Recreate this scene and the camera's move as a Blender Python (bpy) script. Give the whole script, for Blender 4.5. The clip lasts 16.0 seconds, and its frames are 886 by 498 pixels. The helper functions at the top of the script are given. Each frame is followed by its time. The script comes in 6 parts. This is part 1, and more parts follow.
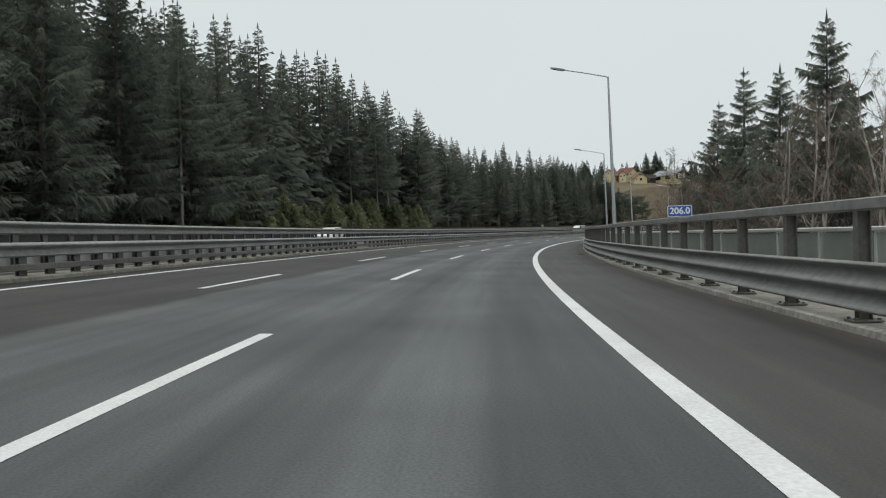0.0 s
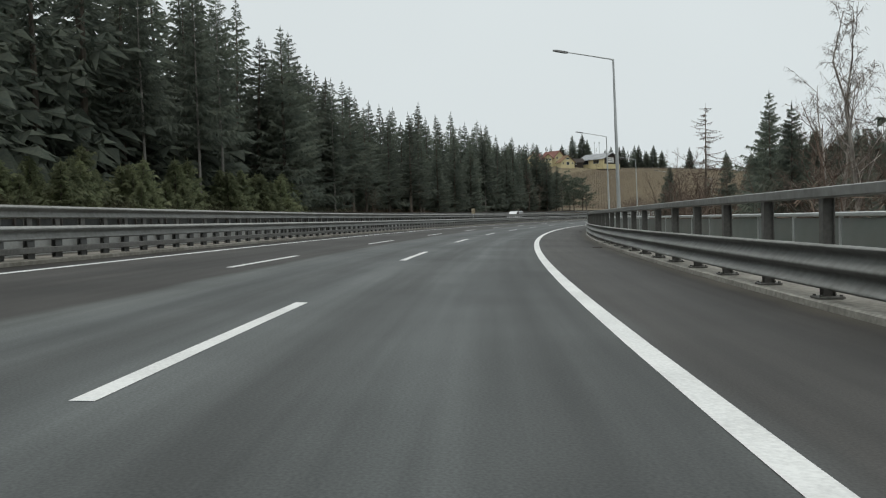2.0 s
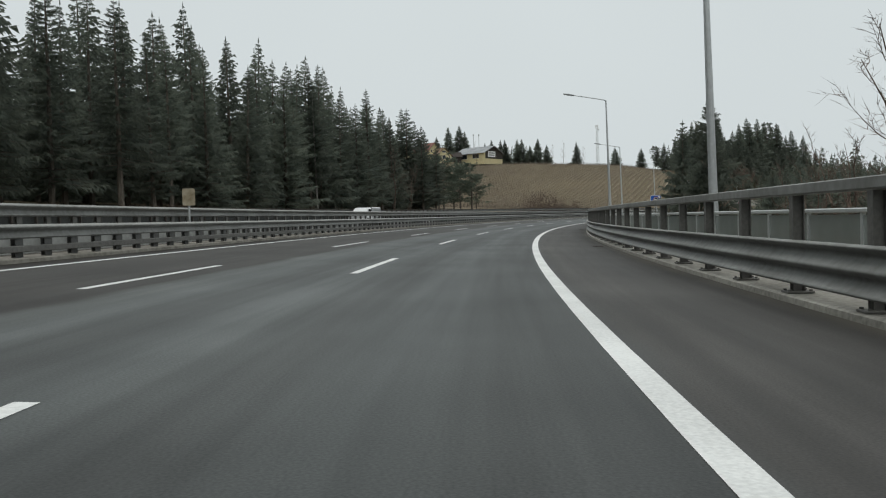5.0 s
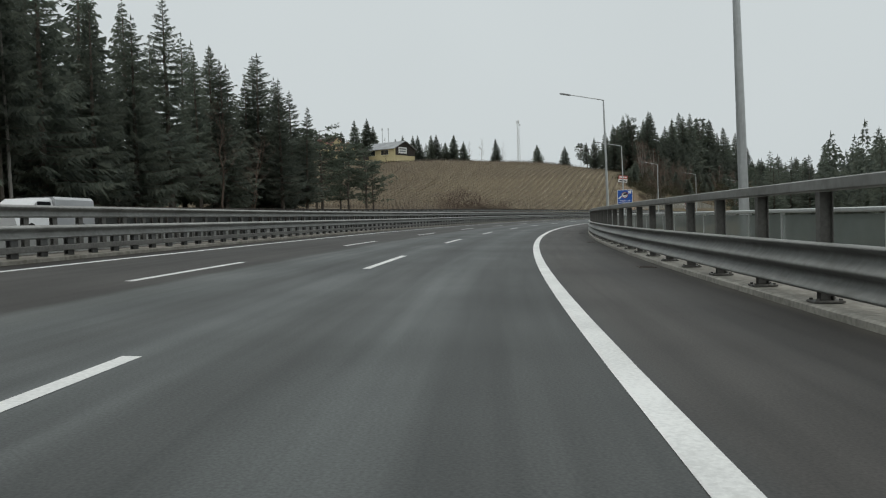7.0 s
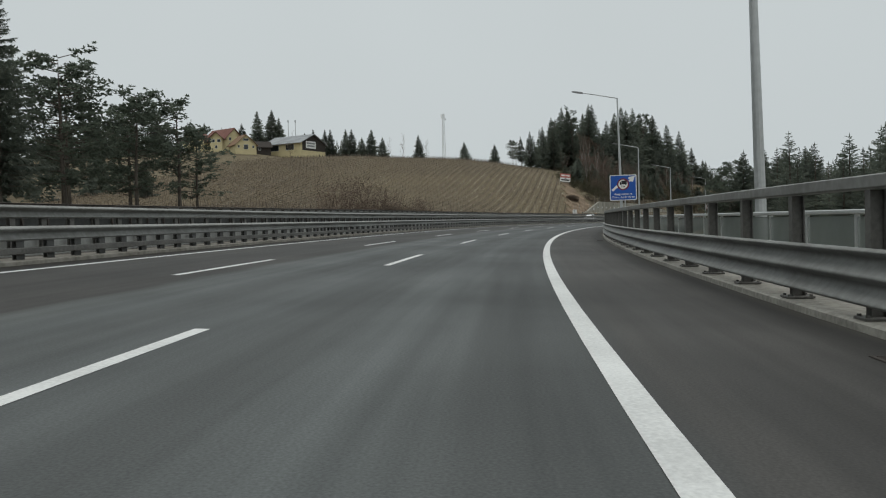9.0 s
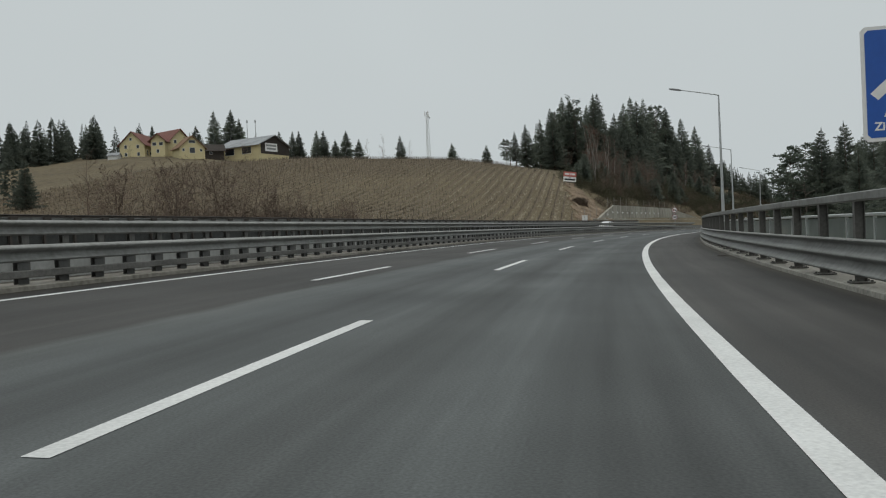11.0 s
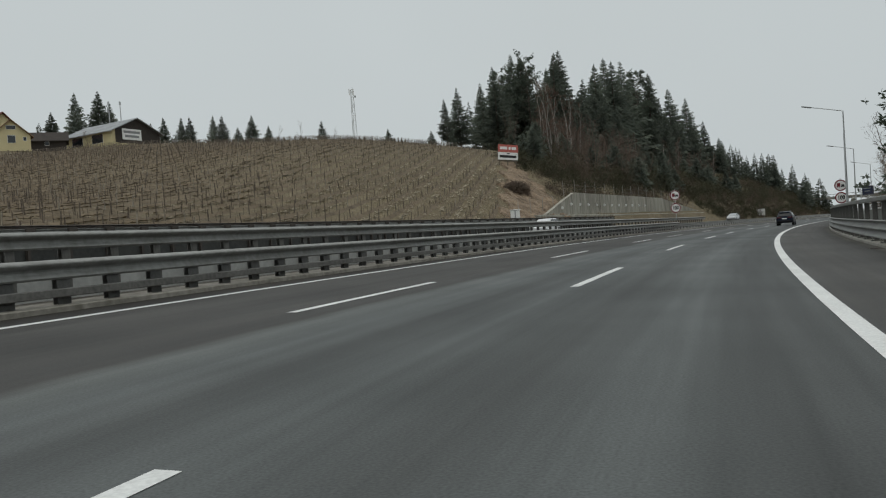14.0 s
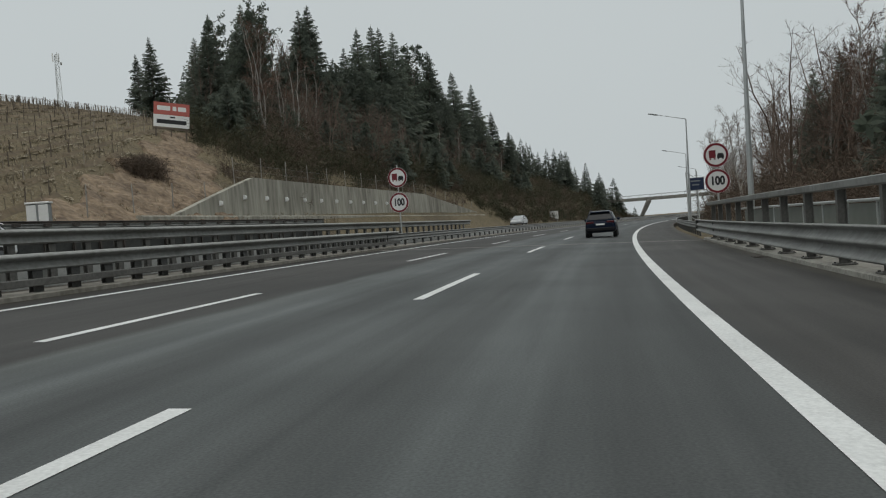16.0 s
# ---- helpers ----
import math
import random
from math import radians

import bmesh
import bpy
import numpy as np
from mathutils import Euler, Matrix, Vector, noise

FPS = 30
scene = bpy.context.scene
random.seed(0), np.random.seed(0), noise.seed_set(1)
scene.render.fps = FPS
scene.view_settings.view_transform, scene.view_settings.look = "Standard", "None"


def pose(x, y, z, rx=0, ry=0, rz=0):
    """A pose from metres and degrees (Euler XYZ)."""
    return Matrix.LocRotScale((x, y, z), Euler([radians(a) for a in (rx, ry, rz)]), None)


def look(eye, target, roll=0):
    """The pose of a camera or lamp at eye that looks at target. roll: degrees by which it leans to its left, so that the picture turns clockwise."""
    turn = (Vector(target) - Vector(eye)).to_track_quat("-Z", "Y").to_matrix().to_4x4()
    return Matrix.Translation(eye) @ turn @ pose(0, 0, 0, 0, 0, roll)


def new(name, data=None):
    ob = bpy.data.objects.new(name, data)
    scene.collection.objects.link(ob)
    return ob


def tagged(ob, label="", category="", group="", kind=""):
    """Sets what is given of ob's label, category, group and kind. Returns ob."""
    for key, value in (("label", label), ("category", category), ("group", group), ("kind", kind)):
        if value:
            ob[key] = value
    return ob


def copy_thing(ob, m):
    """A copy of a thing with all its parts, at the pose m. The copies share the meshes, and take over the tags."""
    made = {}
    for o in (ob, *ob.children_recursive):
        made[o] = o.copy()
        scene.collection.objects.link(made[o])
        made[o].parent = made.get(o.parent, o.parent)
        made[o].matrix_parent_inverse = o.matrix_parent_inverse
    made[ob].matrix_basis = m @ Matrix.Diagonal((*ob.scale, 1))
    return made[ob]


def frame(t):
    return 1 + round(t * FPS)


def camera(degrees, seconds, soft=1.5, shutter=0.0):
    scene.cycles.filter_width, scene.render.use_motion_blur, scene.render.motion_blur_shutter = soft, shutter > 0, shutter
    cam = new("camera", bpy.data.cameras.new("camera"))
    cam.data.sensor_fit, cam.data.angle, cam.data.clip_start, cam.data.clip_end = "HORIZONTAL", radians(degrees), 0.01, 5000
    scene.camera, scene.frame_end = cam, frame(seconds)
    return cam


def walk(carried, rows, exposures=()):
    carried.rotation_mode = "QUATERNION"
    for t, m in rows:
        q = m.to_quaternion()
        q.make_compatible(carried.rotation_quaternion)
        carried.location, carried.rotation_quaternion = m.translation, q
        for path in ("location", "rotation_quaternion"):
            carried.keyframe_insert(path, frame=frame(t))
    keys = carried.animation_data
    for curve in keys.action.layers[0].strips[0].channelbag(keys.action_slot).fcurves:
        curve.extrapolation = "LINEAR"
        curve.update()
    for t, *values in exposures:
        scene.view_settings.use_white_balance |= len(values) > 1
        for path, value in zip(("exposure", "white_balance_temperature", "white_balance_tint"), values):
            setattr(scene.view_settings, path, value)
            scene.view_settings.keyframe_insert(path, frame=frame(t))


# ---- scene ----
# ------------------------------------------------------------------ the line of the motorway
KNOTS = (-20.0, 120.0, 240.0, 360.0, 480.0, 700.0)
BENDS = (0.0018366, 0.0020914, 0.0020543, 0.0020493, 0.0009245, 0.0006)
SAGS = (4.995e-5, 1.846e-5, 2.380e-5, -9.040e-5, -8.5e-6, -7.8e-6)
BANK = 0.03558
STEP = 2.0
SG = np.arange(-400.0, 1900.0, STEP)
ZERO = int(400 / STEP)


def summed(values):
    out = np.concatenate([[0.0], np.cumsum((values[1:] + values[:-1]) / 2 * STEP)])
    return out - out[ZERO]


HEAD = summed(np.interp(SG, KNOTS, BENDS) * (SG > -150) * (SG < 900))
LINE_X, LINE_Y = summed(np.sin(HEAD)), summed(np.cos(HEAD))
LINE_Z = summed(summed(np.interp(SG, KNOTS, SAGS) * (SG > -60) * (SG < 640)))


def heading(s):
    """The way of the road at s, in radians to the right of +y."""
    return float(np.interp(s, SG, HEAD))


def road(s, d=0.0, h=0.0):
    """The place s metres along the motorway, d to the right of the driven line and h above its banked surface."""
    a = heading(s)
    x, y, z = (float(np.interp(s, SG, c)) for c in (LINE_X, LINE_Y, LINE_Z))
    return Vector((x + d * math.cos(a), y - d * math.sin(a), z + h - BANK * max(-14.0, min(9.0, d))))


def road_pose(s, d=0.0, h=0.0, turn=0.0):
    """A pose on the road: +y ahead along it, +x to the right, upright."""
    p = road(s, d, h)
    return pose(p.x, p.y, p.z, 0, 0, turn - math.degrees(heading(s)))


# ------------------------------------------------------------------ camera and drive
EYE, SPEED, GAIN = 1.172, 26.0993, 0.0065
cam = camera(56.66, 16.0, soft=1.15)
# seconds, metres right of the line, yaw against the road, pitch, roll
ROWS = [
    (0.0, -0.049, 2.04, -0.813, 1.574), (0.5, -0.075, 2.66, -0.988, 1.396), (1.0, -0.130, 2.70, -1.622, 1.475),
    (1.5, -0.120, 2.26, -1.705, 1.540), (2.0, -0.047, 2.04, -1.792, 1.480), (2.5, 0.030, 1.96, -1.796, 1.490),
    (3.0, 0.070, 1.93, -1.889, 1.450), (3.5, 0.140, 2.01, -1.853, 1.482), (4.0, 0.190, 2.12, -1.850, 1.510),
    (4.5, 0.230, 2.23, -1.848, 1.540), (5.0, 0.270, 2.34, -1.847, 1.570), (5.5, 0.310, 2.44, -1.847, 1.600),
    (6.0, 0.345, 2.54, -1.848, 1.630), (6.5, 0.390, 2.58, -1.872, 1.640), (7.0, 0.410, 2.67, -1.755, 1.700),
    (7.5, 0.440, 3.19, -1.619, 1.690), (8.0, 0.520, 3.84, -1.672, 1.540), (8.5, 0.600, 3.66, -1.653, 1.500),
    (9.0, 0.600, 3.75, -1.560, 1.560), (9.5, 0.560, 4.10, -1.420, 1.680), (10.0, 0.490, 5.00, -1.260, 1.880),
    (10.5, 0.400, 6.70, -1.060, 2.180), (11.0, 0.300, 9.83, -0.785, 2.637), (11.5, 0.240, 16.75, -0.288, 3.821),
    (12.0, 0.220, 20.42, -0.098, 4.086), (12.5, 0.185, 22.43, 0.029, 4.124), (13.0, 0.170, 22.20, -0.081, 4.149),
    (13.5, 0.175, 19.44, -0.358, 4.261), (14.0, 0.140, 18.05, -0.622, 4.300), (14.5, 0.105, 16.34, -0.820, 4.450),
    (15.0, 0.060, 14.62, -1.088, 4.388), (15.5, 0.080, 12.05, -1.272, 4.411), (16.0, 0.200, 9.70, -1.449, 4.341),
]
PATH = []
for t, d, yaw, pitch, roll in ROWS:
    s = SPEED * t + GAIN * t * t / 2
    PATH.append((t, road(s, d, EYE).to_tuple(), yaw - math.degrees(heading(s)), pitch, roll))
walk(cam, [(t, pose(*p, 90 + pitch, roll, yaw)) for t, p, yaw, pitch, roll in PATH], exposures=[(0.0, 0.20), (1.0, 0.30), (2.0, 0.22), (3.5, 0.16), (7.0, 0.02), (11.0, -0.14), (13.5, -0.15), (16.0, -0.18)])

# ------------------------------------------------------------------ sky and sun: an even overcast
world = bpy.data.worlds.new("overcast_sky")
scene.world = world
world.use_nodes = True
wn, wl = world.node_tree.nodes, world.node_tree.links
sky = wn.new("ShaderNodeTexSky")
sky.sky_type, sky.sun_disc = "NISHITA", False
sky.sun_elevation, sky.sun_rotation = radians(75), radians(200)
sky.air_density, sky.dust_density, sky.ozone_density = 1.0, 6.0, 1.0
grey = wn.new("ShaderNodeHueSaturation")
grey.inputs["Saturation"].default_value, grey.inputs["Value"].default_value = 0.0, 0.06
wl.new(sky.outputs[0], grey.inputs["Color"])
cloud = wn.new("ShaderNodeMix")
cloud.data_type = "RGBA"
cloud.inputs["Factor"].default_value = 0.93
cloud.inputs[7].default_value = (0.618, 0.672, 0.684, 1)
wl.new(grey.outputs[0], cloud.inputs[6])
veil = wn.new("ShaderNodeTexNoise")
veil.inputs["Scale"].default_value, veil.inputs["Detail"].default_value = 1.6, 3
veil_map = wn.new("ShaderNodeMapRange")
veil_map.inputs["From Min"].default_value, veil_map.inputs["From Max"].default_value = 0.3, 0.7
veil_map.inputs["To Min"].default_value, veil_map.inputs["To Max"].default_value = 0.97, 1.03
wl.new(veil.outputs["Fac"], veil_map.inputs["Value"])
wl.new(cloud.outputs[2], wn["Background"].inputs["Color"])
wl.new(veil_map.outputs[0], wn["Background"].inputs["Strength"])
sun = new("sun", bpy.data.lights.new("sun", "SUN"))
sun.data.energy, sun.data.angle, sun.data.color = 1.2, radians(60), (1.0, 0.97, 0.93)
sun.matrix_world = look((0, 0, 60), (6, 14, 0))


# ------------------------------------------------------------------ materials
def material(name, base, rough=0.6, metal=0.0, dark=0.75, scale=4.0, fine=60.0, bump=0.0, dist=0.02, spec=0.5, tint=None, each=0.0, coat=0.0, stretch=(1, 1, 1)):
    """A surface whose colour drifts between base and a darker tone at two scales, with relief; each: how far single pieces differ."""
    m = bpy.data.materials.new(name)
    m.use_nodes = True
    n, l = m.node_tree.nodes, m.node_tree.links
    b = n["Principled BSDF"]
    b.inputs["Roughness"].default_value, b.inputs["Metallic"].default_value = rough, metal
    b.inputs["Specular IOR Level"].default_value, b.inputs["Coat Weight"].default_value = spec, coat
    tc, mp = n.new("ShaderNodeTexCoord"), n.new("ShaderNodeMapping")
    mp.inputs["Scale"].default_value = stretch
    l.new(tc.outputs["Object"], mp.inputs["Vector"])
    big, small = n.new("ShaderNodeTexNoise"), n.new("ShaderNodeTexNoise")
    big.inputs["Scale"].default_value, big.inputs["Detail"].default_value = scale, 4
    small.inputs["Scale"].default_value, small.inputs["Detail"].default_value = fine, 3
    for q in (big, small):
        l.new(mp.outputs[0], q.inputs["Vector"])
    add = n.new("ShaderNodeMath")
    add.operation = "MULTIPLY_ADD"
    l.new(small.outputs["Fac"], add.inputs[0])
    add.inputs[1].default_value = 0.5
    half = n.new("ShaderNodeMath")
    half.operation = "MULTIPLY"
    l.new(big.outputs["Fac"], half.inputs[0])
    half.inputs[1].default_value = 0.5
    l.new(half.outputs[0], add.inputs[2])
    ramp = n.new("ShaderNodeValToRGB")
    other = tint or tuple(c * dark for c in base)
    ramp.color_ramp.elements[0].position, ramp.color_ramp.elements[0].color = 0.36, (*other, 1)
    ramp.color_ramp.elements[1].position, ramp.color_ramp.elements[1].color = 0.62, (*base, 1)
    l.new(add.outputs[0], ramp.inputs["Fac"])
    out = ramp.outputs[0]
    if each:
        info, hsv, mr = n.new("ShaderNodeObjectInfo"), n.new("ShaderNodeHueSaturation"), n.new("ShaderNodeMapRange")
        l.new(info.outputs["Random"], mr.inputs["Value"])
        mr.inputs["To Min"].default_value, mr.inputs["To Max"].default_value = 1 - each, 1 + each
        l.new(mr.outputs[0], hsv.inputs["Value"])
        l.new(out, hsv.inputs["Color"])
        out = hsv.outputs[0]
    l.new(out, b.inputs["Base Color"])
    if bump:
        bp = n.new("ShaderNodeBump")
        bp.inputs["Strength"].default_value, bp.inputs["Distance"].default_value = bump, dist
        l.new(small.outputs["Fac"], bp.inputs["Height"])
        l.new(bp.outputs[0], b.inputs["Normal"])
    return m


def asphalt_material():
    """Asphalt laid out in lanes by its UV (metres along, metres across): paler worn lanes, browner margins, wheel tracks, stains."""
    m = bpy.data.materials.new("asphalt")
    m.use_nodes = True
    n, l = m.node_tree.nodes, m.node_tree.links
    b = n["Principled BSDF"]
    uv, sep = n.new("ShaderNodeUVMap"), n.new("ShaderNodeSeparateXYZ")
    l.new(uv.outputs[0], sep.inputs[0])
    # slow wander across, so that no lane border is ruled
    warp = n.new("ShaderNodeTexNoise")
    warp.inputs["Scale"].default_value = 0.35
    l.new(uv.outputs[0], warp.inputs["Vector"])
    wm = n.new("ShaderNodeMath")
    wm.operation = "MULTIPLY_ADD"
    wm.inputs[1].default_value = 0.5
    l.new(warp.outputs["Fac"], wm.inputs[0])
    l.new(sep.outputs["Y"], wm.inputs[2])
    mr = n.new("ShaderNodeMapRange")
    mr.inputs["From Min"].default_value, mr.inputs["From Max"].default_value = -11.25, 5.75
    l.new(wm.outputs[0], mr.inputs["Value"])
    lanes = n.new("ShaderNodeValToRGB")
    e = lanes.color_ramp.elements
    tone = lambda d: (d + 11.5) / 17.0
    brown, mid, pale, dirt = (0.050, 0.047, 0.042, 1), (0.064, 0.068, 0.067, 1), (0.094, 0.102, 0.101, 1), (0.046, 0.041, 0.036, 1)
    e[0].position, e[0].color = tone(-11.0), (0.030, 0.026, 0.021, 1)
    e[1].position, e[1].color = tone(4.6), (0.085, 0.076, 0.062, 1)
    dull = lambda v: (v, v * 0.96, v * 0.90, 1)
    for d, c in ((-10.25, dull(0.028)), (-9.98, dull(0.036)), (-9.6, dull(0.050)), (-8.6, dull(0.054)), (-7.6, dull(0.042)), (-6.4, dull(0.050)), (-5.5, dull(0.046)), (-5.2, (0.094, 0.101, 0.097, 1)), (-4.4, pale), (-3.5, mid), (-2.6, pale), (-1.4, mid), (-0.5, pale), (0.4, mid), (1.35, mid), (1.75, dull(0.060)), (3.3, dull(0.053)), (4.1, dull(0.040))):
        q = e.new(tone(d))
        q.color = c
    l.new(mr.outputs[0], lanes.inputs["Fac"])
    # long streaks of wear
    mp = n.new("ShaderNodeMapping")
    mp.inputs["Scale"].default_value = (0.035, 1.1, 1)
    l.new(uv.outputs[0], mp.inputs["Vector"])
    streak = n.new("ShaderNodeTexNoise")
    streak.inputs["Scale"].default_value, streak.inputs["Detail"].default_value = 1.0, 5
    l.new(mp.outputs[0], streak.inputs["Vector"])
    mp2 = n.new("ShaderNodeMapping")
    mp2.inputs["Scale"].default_value = (0.11, 3.2, 1)
    l.new(uv.outputs[0], mp2.inputs["Vector"])
    scuff = n.new("ShaderNodeTexNoise")
    scuff.inputs["Scale"].default_value, scuff.inputs["Detail"].default_value = 1.0, 6
    l.new(mp2.outputs[0], scuff.inputs["Vector"])
    blot = n.new("ShaderNodeTexNoise")
    blot.inputs["Scale"].default_value, blot.inputs["Detail"].default_value = 0.22, 5
    l.new(uv.outputs[0], blot.inputs["Vector"])
    grain = n.new("ShaderNodeTexNoise")
    grain.inputs["Scale"].default_value, grain.inputs["Detail"].default_value = 45, 2
    l.new(uv.outputs[0], grain.inputs["Vector"])
    total = None
    for q, lo, hi in ((streak, 0.70, 1.30), (scuff, 0.78, 1.22), (blot, 0.70, 1.30), (grain, 0.75, 1.25)):
        r = n.new("ShaderNodeMapRange")
        r.inputs["From Min"].default_value, r.inputs["From Max"].default_value = 0.25, 0.75
        r.inputs["To Min"].default_value, r.inputs["To Max"].default_value = lo, hi
        l.new(q.outputs["Fac"], r.inputs["Value"])
        if total is None:
            total = r.outputs[0]
        else:
            t = n.new("ShaderNodeMath")
            t.operation = "MULTIPLY"
            l.new(total, t.inputs[0])
            l.new(r.outputs[0], t.inputs[1])
            total = t.outputs[0]
    hsv = n.new("ShaderNodeHueSaturation")
    l.new(total, hsv.inputs["Value"])
    l.new(lanes.outputs[0], hsv.inputs["Color"])
    l.new(hsv.outputs[0], b.inputs["Base Color"])
    b.inputs["Specular IOR Level"].default_value = 0.24
    rr = n.new("ShaderNodeMapRange")
    rr.inputs["To Min"].default_value, rr.inputs["To Max"].default_value = 0.55, 0.85
    l.new(streak.outputs["Fac"], rr.inputs["Value"])
    l.new(rr.outputs[0], b.inputs["Roughness"])
    bp = n.new("ShaderNodeBump")
    bp.inputs["Strength"].default_value, bp.inputs["Distance"].default_value = 0.35, 0.006
    l.new(grain.outputs["Fac"], bp.inputs["Height"])
    l.new(bp.outputs[0], b.inputs["Normal"])
    return m


def needle_material(name, base, other, each):
    """Needles that let part of the light through."""
    m = material(name, base, 0.8, tint=other, scale=0.5, fine=5, each=each, spec=0.25)
    n, l = m.node_tree.nodes, m.node_tree.links
    b = n["Principled BSDF"]
    thin, mix = n.new("ShaderNodeBsdfTranslucent"), n.new("ShaderNodeMixShader")
    mix.inputs[0].default_value = 0.45
    inner = n.new("ShaderNodeHueSaturation")
    inner.inputs["Value"].default_value = 1.7
    l.new(b.inputs["Base Color"].links[0].from_socket, inner.inputs["Color"])
    l.new(inner.outputs[0], thin.inputs["Color"])
    l.new(b.outputs[0], mix.inputs[1])
    l.new(thin.outputs[0], mix.inputs[2])
    l.new(mix.outputs[0], n["Material Output"].inputs["Surface"])
    return m


def glass_material(name, tint, rough, alpha):
    m = bpy.data.materials.new(name)
    m.use_nodes = True
    b = m.node_tree.nodes["Principled BSDF"]
    b.inputs["Base Color"].default_value = (*tint, 1)
    b.inputs["Roughness"].default_value, b.inputs["Alpha"].default_value = rough, alpha
    n, l = m.node_tree.nodes, m.node_tree.links
    q, r = n.new("ShaderNodeTexNoise"), n.new("ShaderNodeMapRange")
    q.inputs["Scale"].default_value = 2.5
    r.inputs["To Min"].default_value, r.inputs["To Max"].default_value = alpha - 0.12, min(1.0, alpha + 0.12)
    l.new(q.outputs["Fac"], r.inputs["Value"])
    l.new(r.outputs[0], b.inputs["Alpha"])
    return m


ASPHALT = asphalt_material()
PAINT = material("road_paint", (0.74, 0.75, 0.73), 0.55, dark=0.72, scale=0.8, fine=30, bump=0.2, dist=0.004)
PAINT_OLD = material("worn_road_paint", (0.62, 0.63, 0.61), 0.6, dark=0.62, scale=0.7, fine=25, bump=0.2, dist=0.004)
STEEL = material("galvanised_steel", (0.29, 0.293, 0.28), 0.55, 0.15, tint=(0.185, 0.185, 0.172), scale=0.6, fine=6, bump=0.03, spec=0.35)
STEEL_OLD = material("weathered_steel", (0.17, 0.166, 0.153), 0.65, 0.2, dark=0.55, scale=0.9, fine=12, bump=0.08)
POST_STEEL = material("post_steel", (0.14, 0.14, 0.135), 0.62, 0.4, dark=0.7, scale=2, fine=20, each=0.12)
RUSTED = material("rust_brown_steel", (0.085, 0.072, 0.062), 0.8, 0.1, dark=0.6, scale=2, fine=18, each=0.15)
MEDIAN_GREY = material("grimy_concrete", (0.29, 0.275, 0.24), 0.9, tint=(0.14, 0.13, 0.105), scale=0.7, fine=6, bump=0.3, dist=0.01)
FASCIA = material("pale_fascia", (0.48, 0.485, 0.465), 0.8, dark=0.75, scale=0.5, fine=6, bump=0.1)
DARK_WALL = material("dark_concrete", (0.060, 0.062, 0.058), 0.9, dark=0.55, scale=0.5, fine=5, bump=0.2)
# dark colour stands in for the shade in the gap between the decks
GAP_SHADE = material("gap_shade", (0.085, 0.075, 0.060), 0.95, dark=0.5, scale=0.9, fine=7, bump=0.4, dist=0.02)
CONCRETE = material("concrete", (0.39, 0.375, 0.33), 0.85, dark=0.5, scale=0.6, fine=10, bump=0.25, dist=0.01)
KERB_GREY = material("kerb_concrete", (0.29, 0.28, 0.25), 0.88, dark=0.5, scale=0.5, fine=9, bump=0.3, dist=0.01)
WALL_CONCRETE = material("stained_concrete", (0.40, 0.385, 0.325), 0.88, tint=(0.17, 0.16, 0.13), scale=0.5, fine=2.2, bump=0.3, dist=0.02, stretch=(1, 1, 0.16))
LAMP_GREY = material("lamp_grey", (0.50, 0.52, 0.52), 0.45, 0.5, dark=0.85, scale=0.5, fine=8)
LAMP_DARK = material("lamp_head_grey", (0.13, 0.135, 0.135), 0.5, 0.2)
PANEL = glass_material("smoked_panel", (0.31, 0.345, 0.325), 0.3, 0.55)
ALU = material("pale_aluminium", (0.60, 0.62, 0.61), 0.45, 0.4, dark=0.85, scale=1, fine=12, each=0.06)
SIGN_BLUE = material("sign_blue", (0.012, 0.095, 0.43), 0.35, dark=0.88, scale=1, fine=8)
SIGN_DARK_BLUE = material("dark_blue_board", (0.012, 0.026, 0.075), 0.5, dark=0.8, scale=1, fine=8)
SIGN_WHITE = material("sign_white", (0.80, 0.80, 0.78), 0.4, dark=0.92, scale=1, fine=8)
SIGN_RED = material("sign_red", (0.19, 0.012, 0.022), 0.4, dark=0.8, scale=1, fine=8)
SIGN_BLACK = material("sign_black", (0.012, 0.012, 0.014), 0.5)
SIGN_BACK = material("sign_back_grey", (0.30, 0.31, 0.31), 0.5, 0.5)
BANNER_RED = material("banner_red", (0.50, 0.13, 0.105), 0.6, dark=0.85, scale=0.8, fine=6)
SOIL = material("dirt", (0.27, 0.200, 0.132), 0.95, tint=(0.092, 0.064, 0.043), scale=0.5, fine=2.6, bump=0.8, dist=0.25)


# ------------------------------------------------------------------ mesh helpers
def mesh_object(name, verts, faces, mat, parent=None, label="", smooth=False):
    me = bpy.data.meshes.new(name)
    me.from_pydata([tuple(v) for v in verts], [], faces)
    me.update()
    for q in (mat if isinstance(mat, (list, tuple)) else [mat]):
        me.materials.append(q)
    if smooth:
        me.polygons.foreach_set("use_smooth", [True] * len(me.polygons))
    ob = new(name, me)
    if parent is not None:
        ob.parent = parent
    if label:
        tagged(ob, label)
    return ob


def part(name, bm, mat, parent, label="", smooth=False):
    """Links a bmesh as one mesh object under a thing or a part."""
    me = bpy.data.meshes.new(name)
    bm.to_mesh(me)
    bm.free()
    for q in (mat if isinstance(mat, (list, tuple)) else [mat]):
        me.materials.append(q)
    if smooth:
        me.polygons.foreach_set("use_smooth", [True] * len(me.polygons))
    ob = new(name, me)
    ob.parent = parent
    if label:
        tagged(ob, label)
    return ob


def empty(name, m, label, category, group="", kind=""):
    ob = new(name)
    ob.empty_display_size = 0.2
    ob.matrix_basis = m
    return tagged(ob, label, category, group, kind)


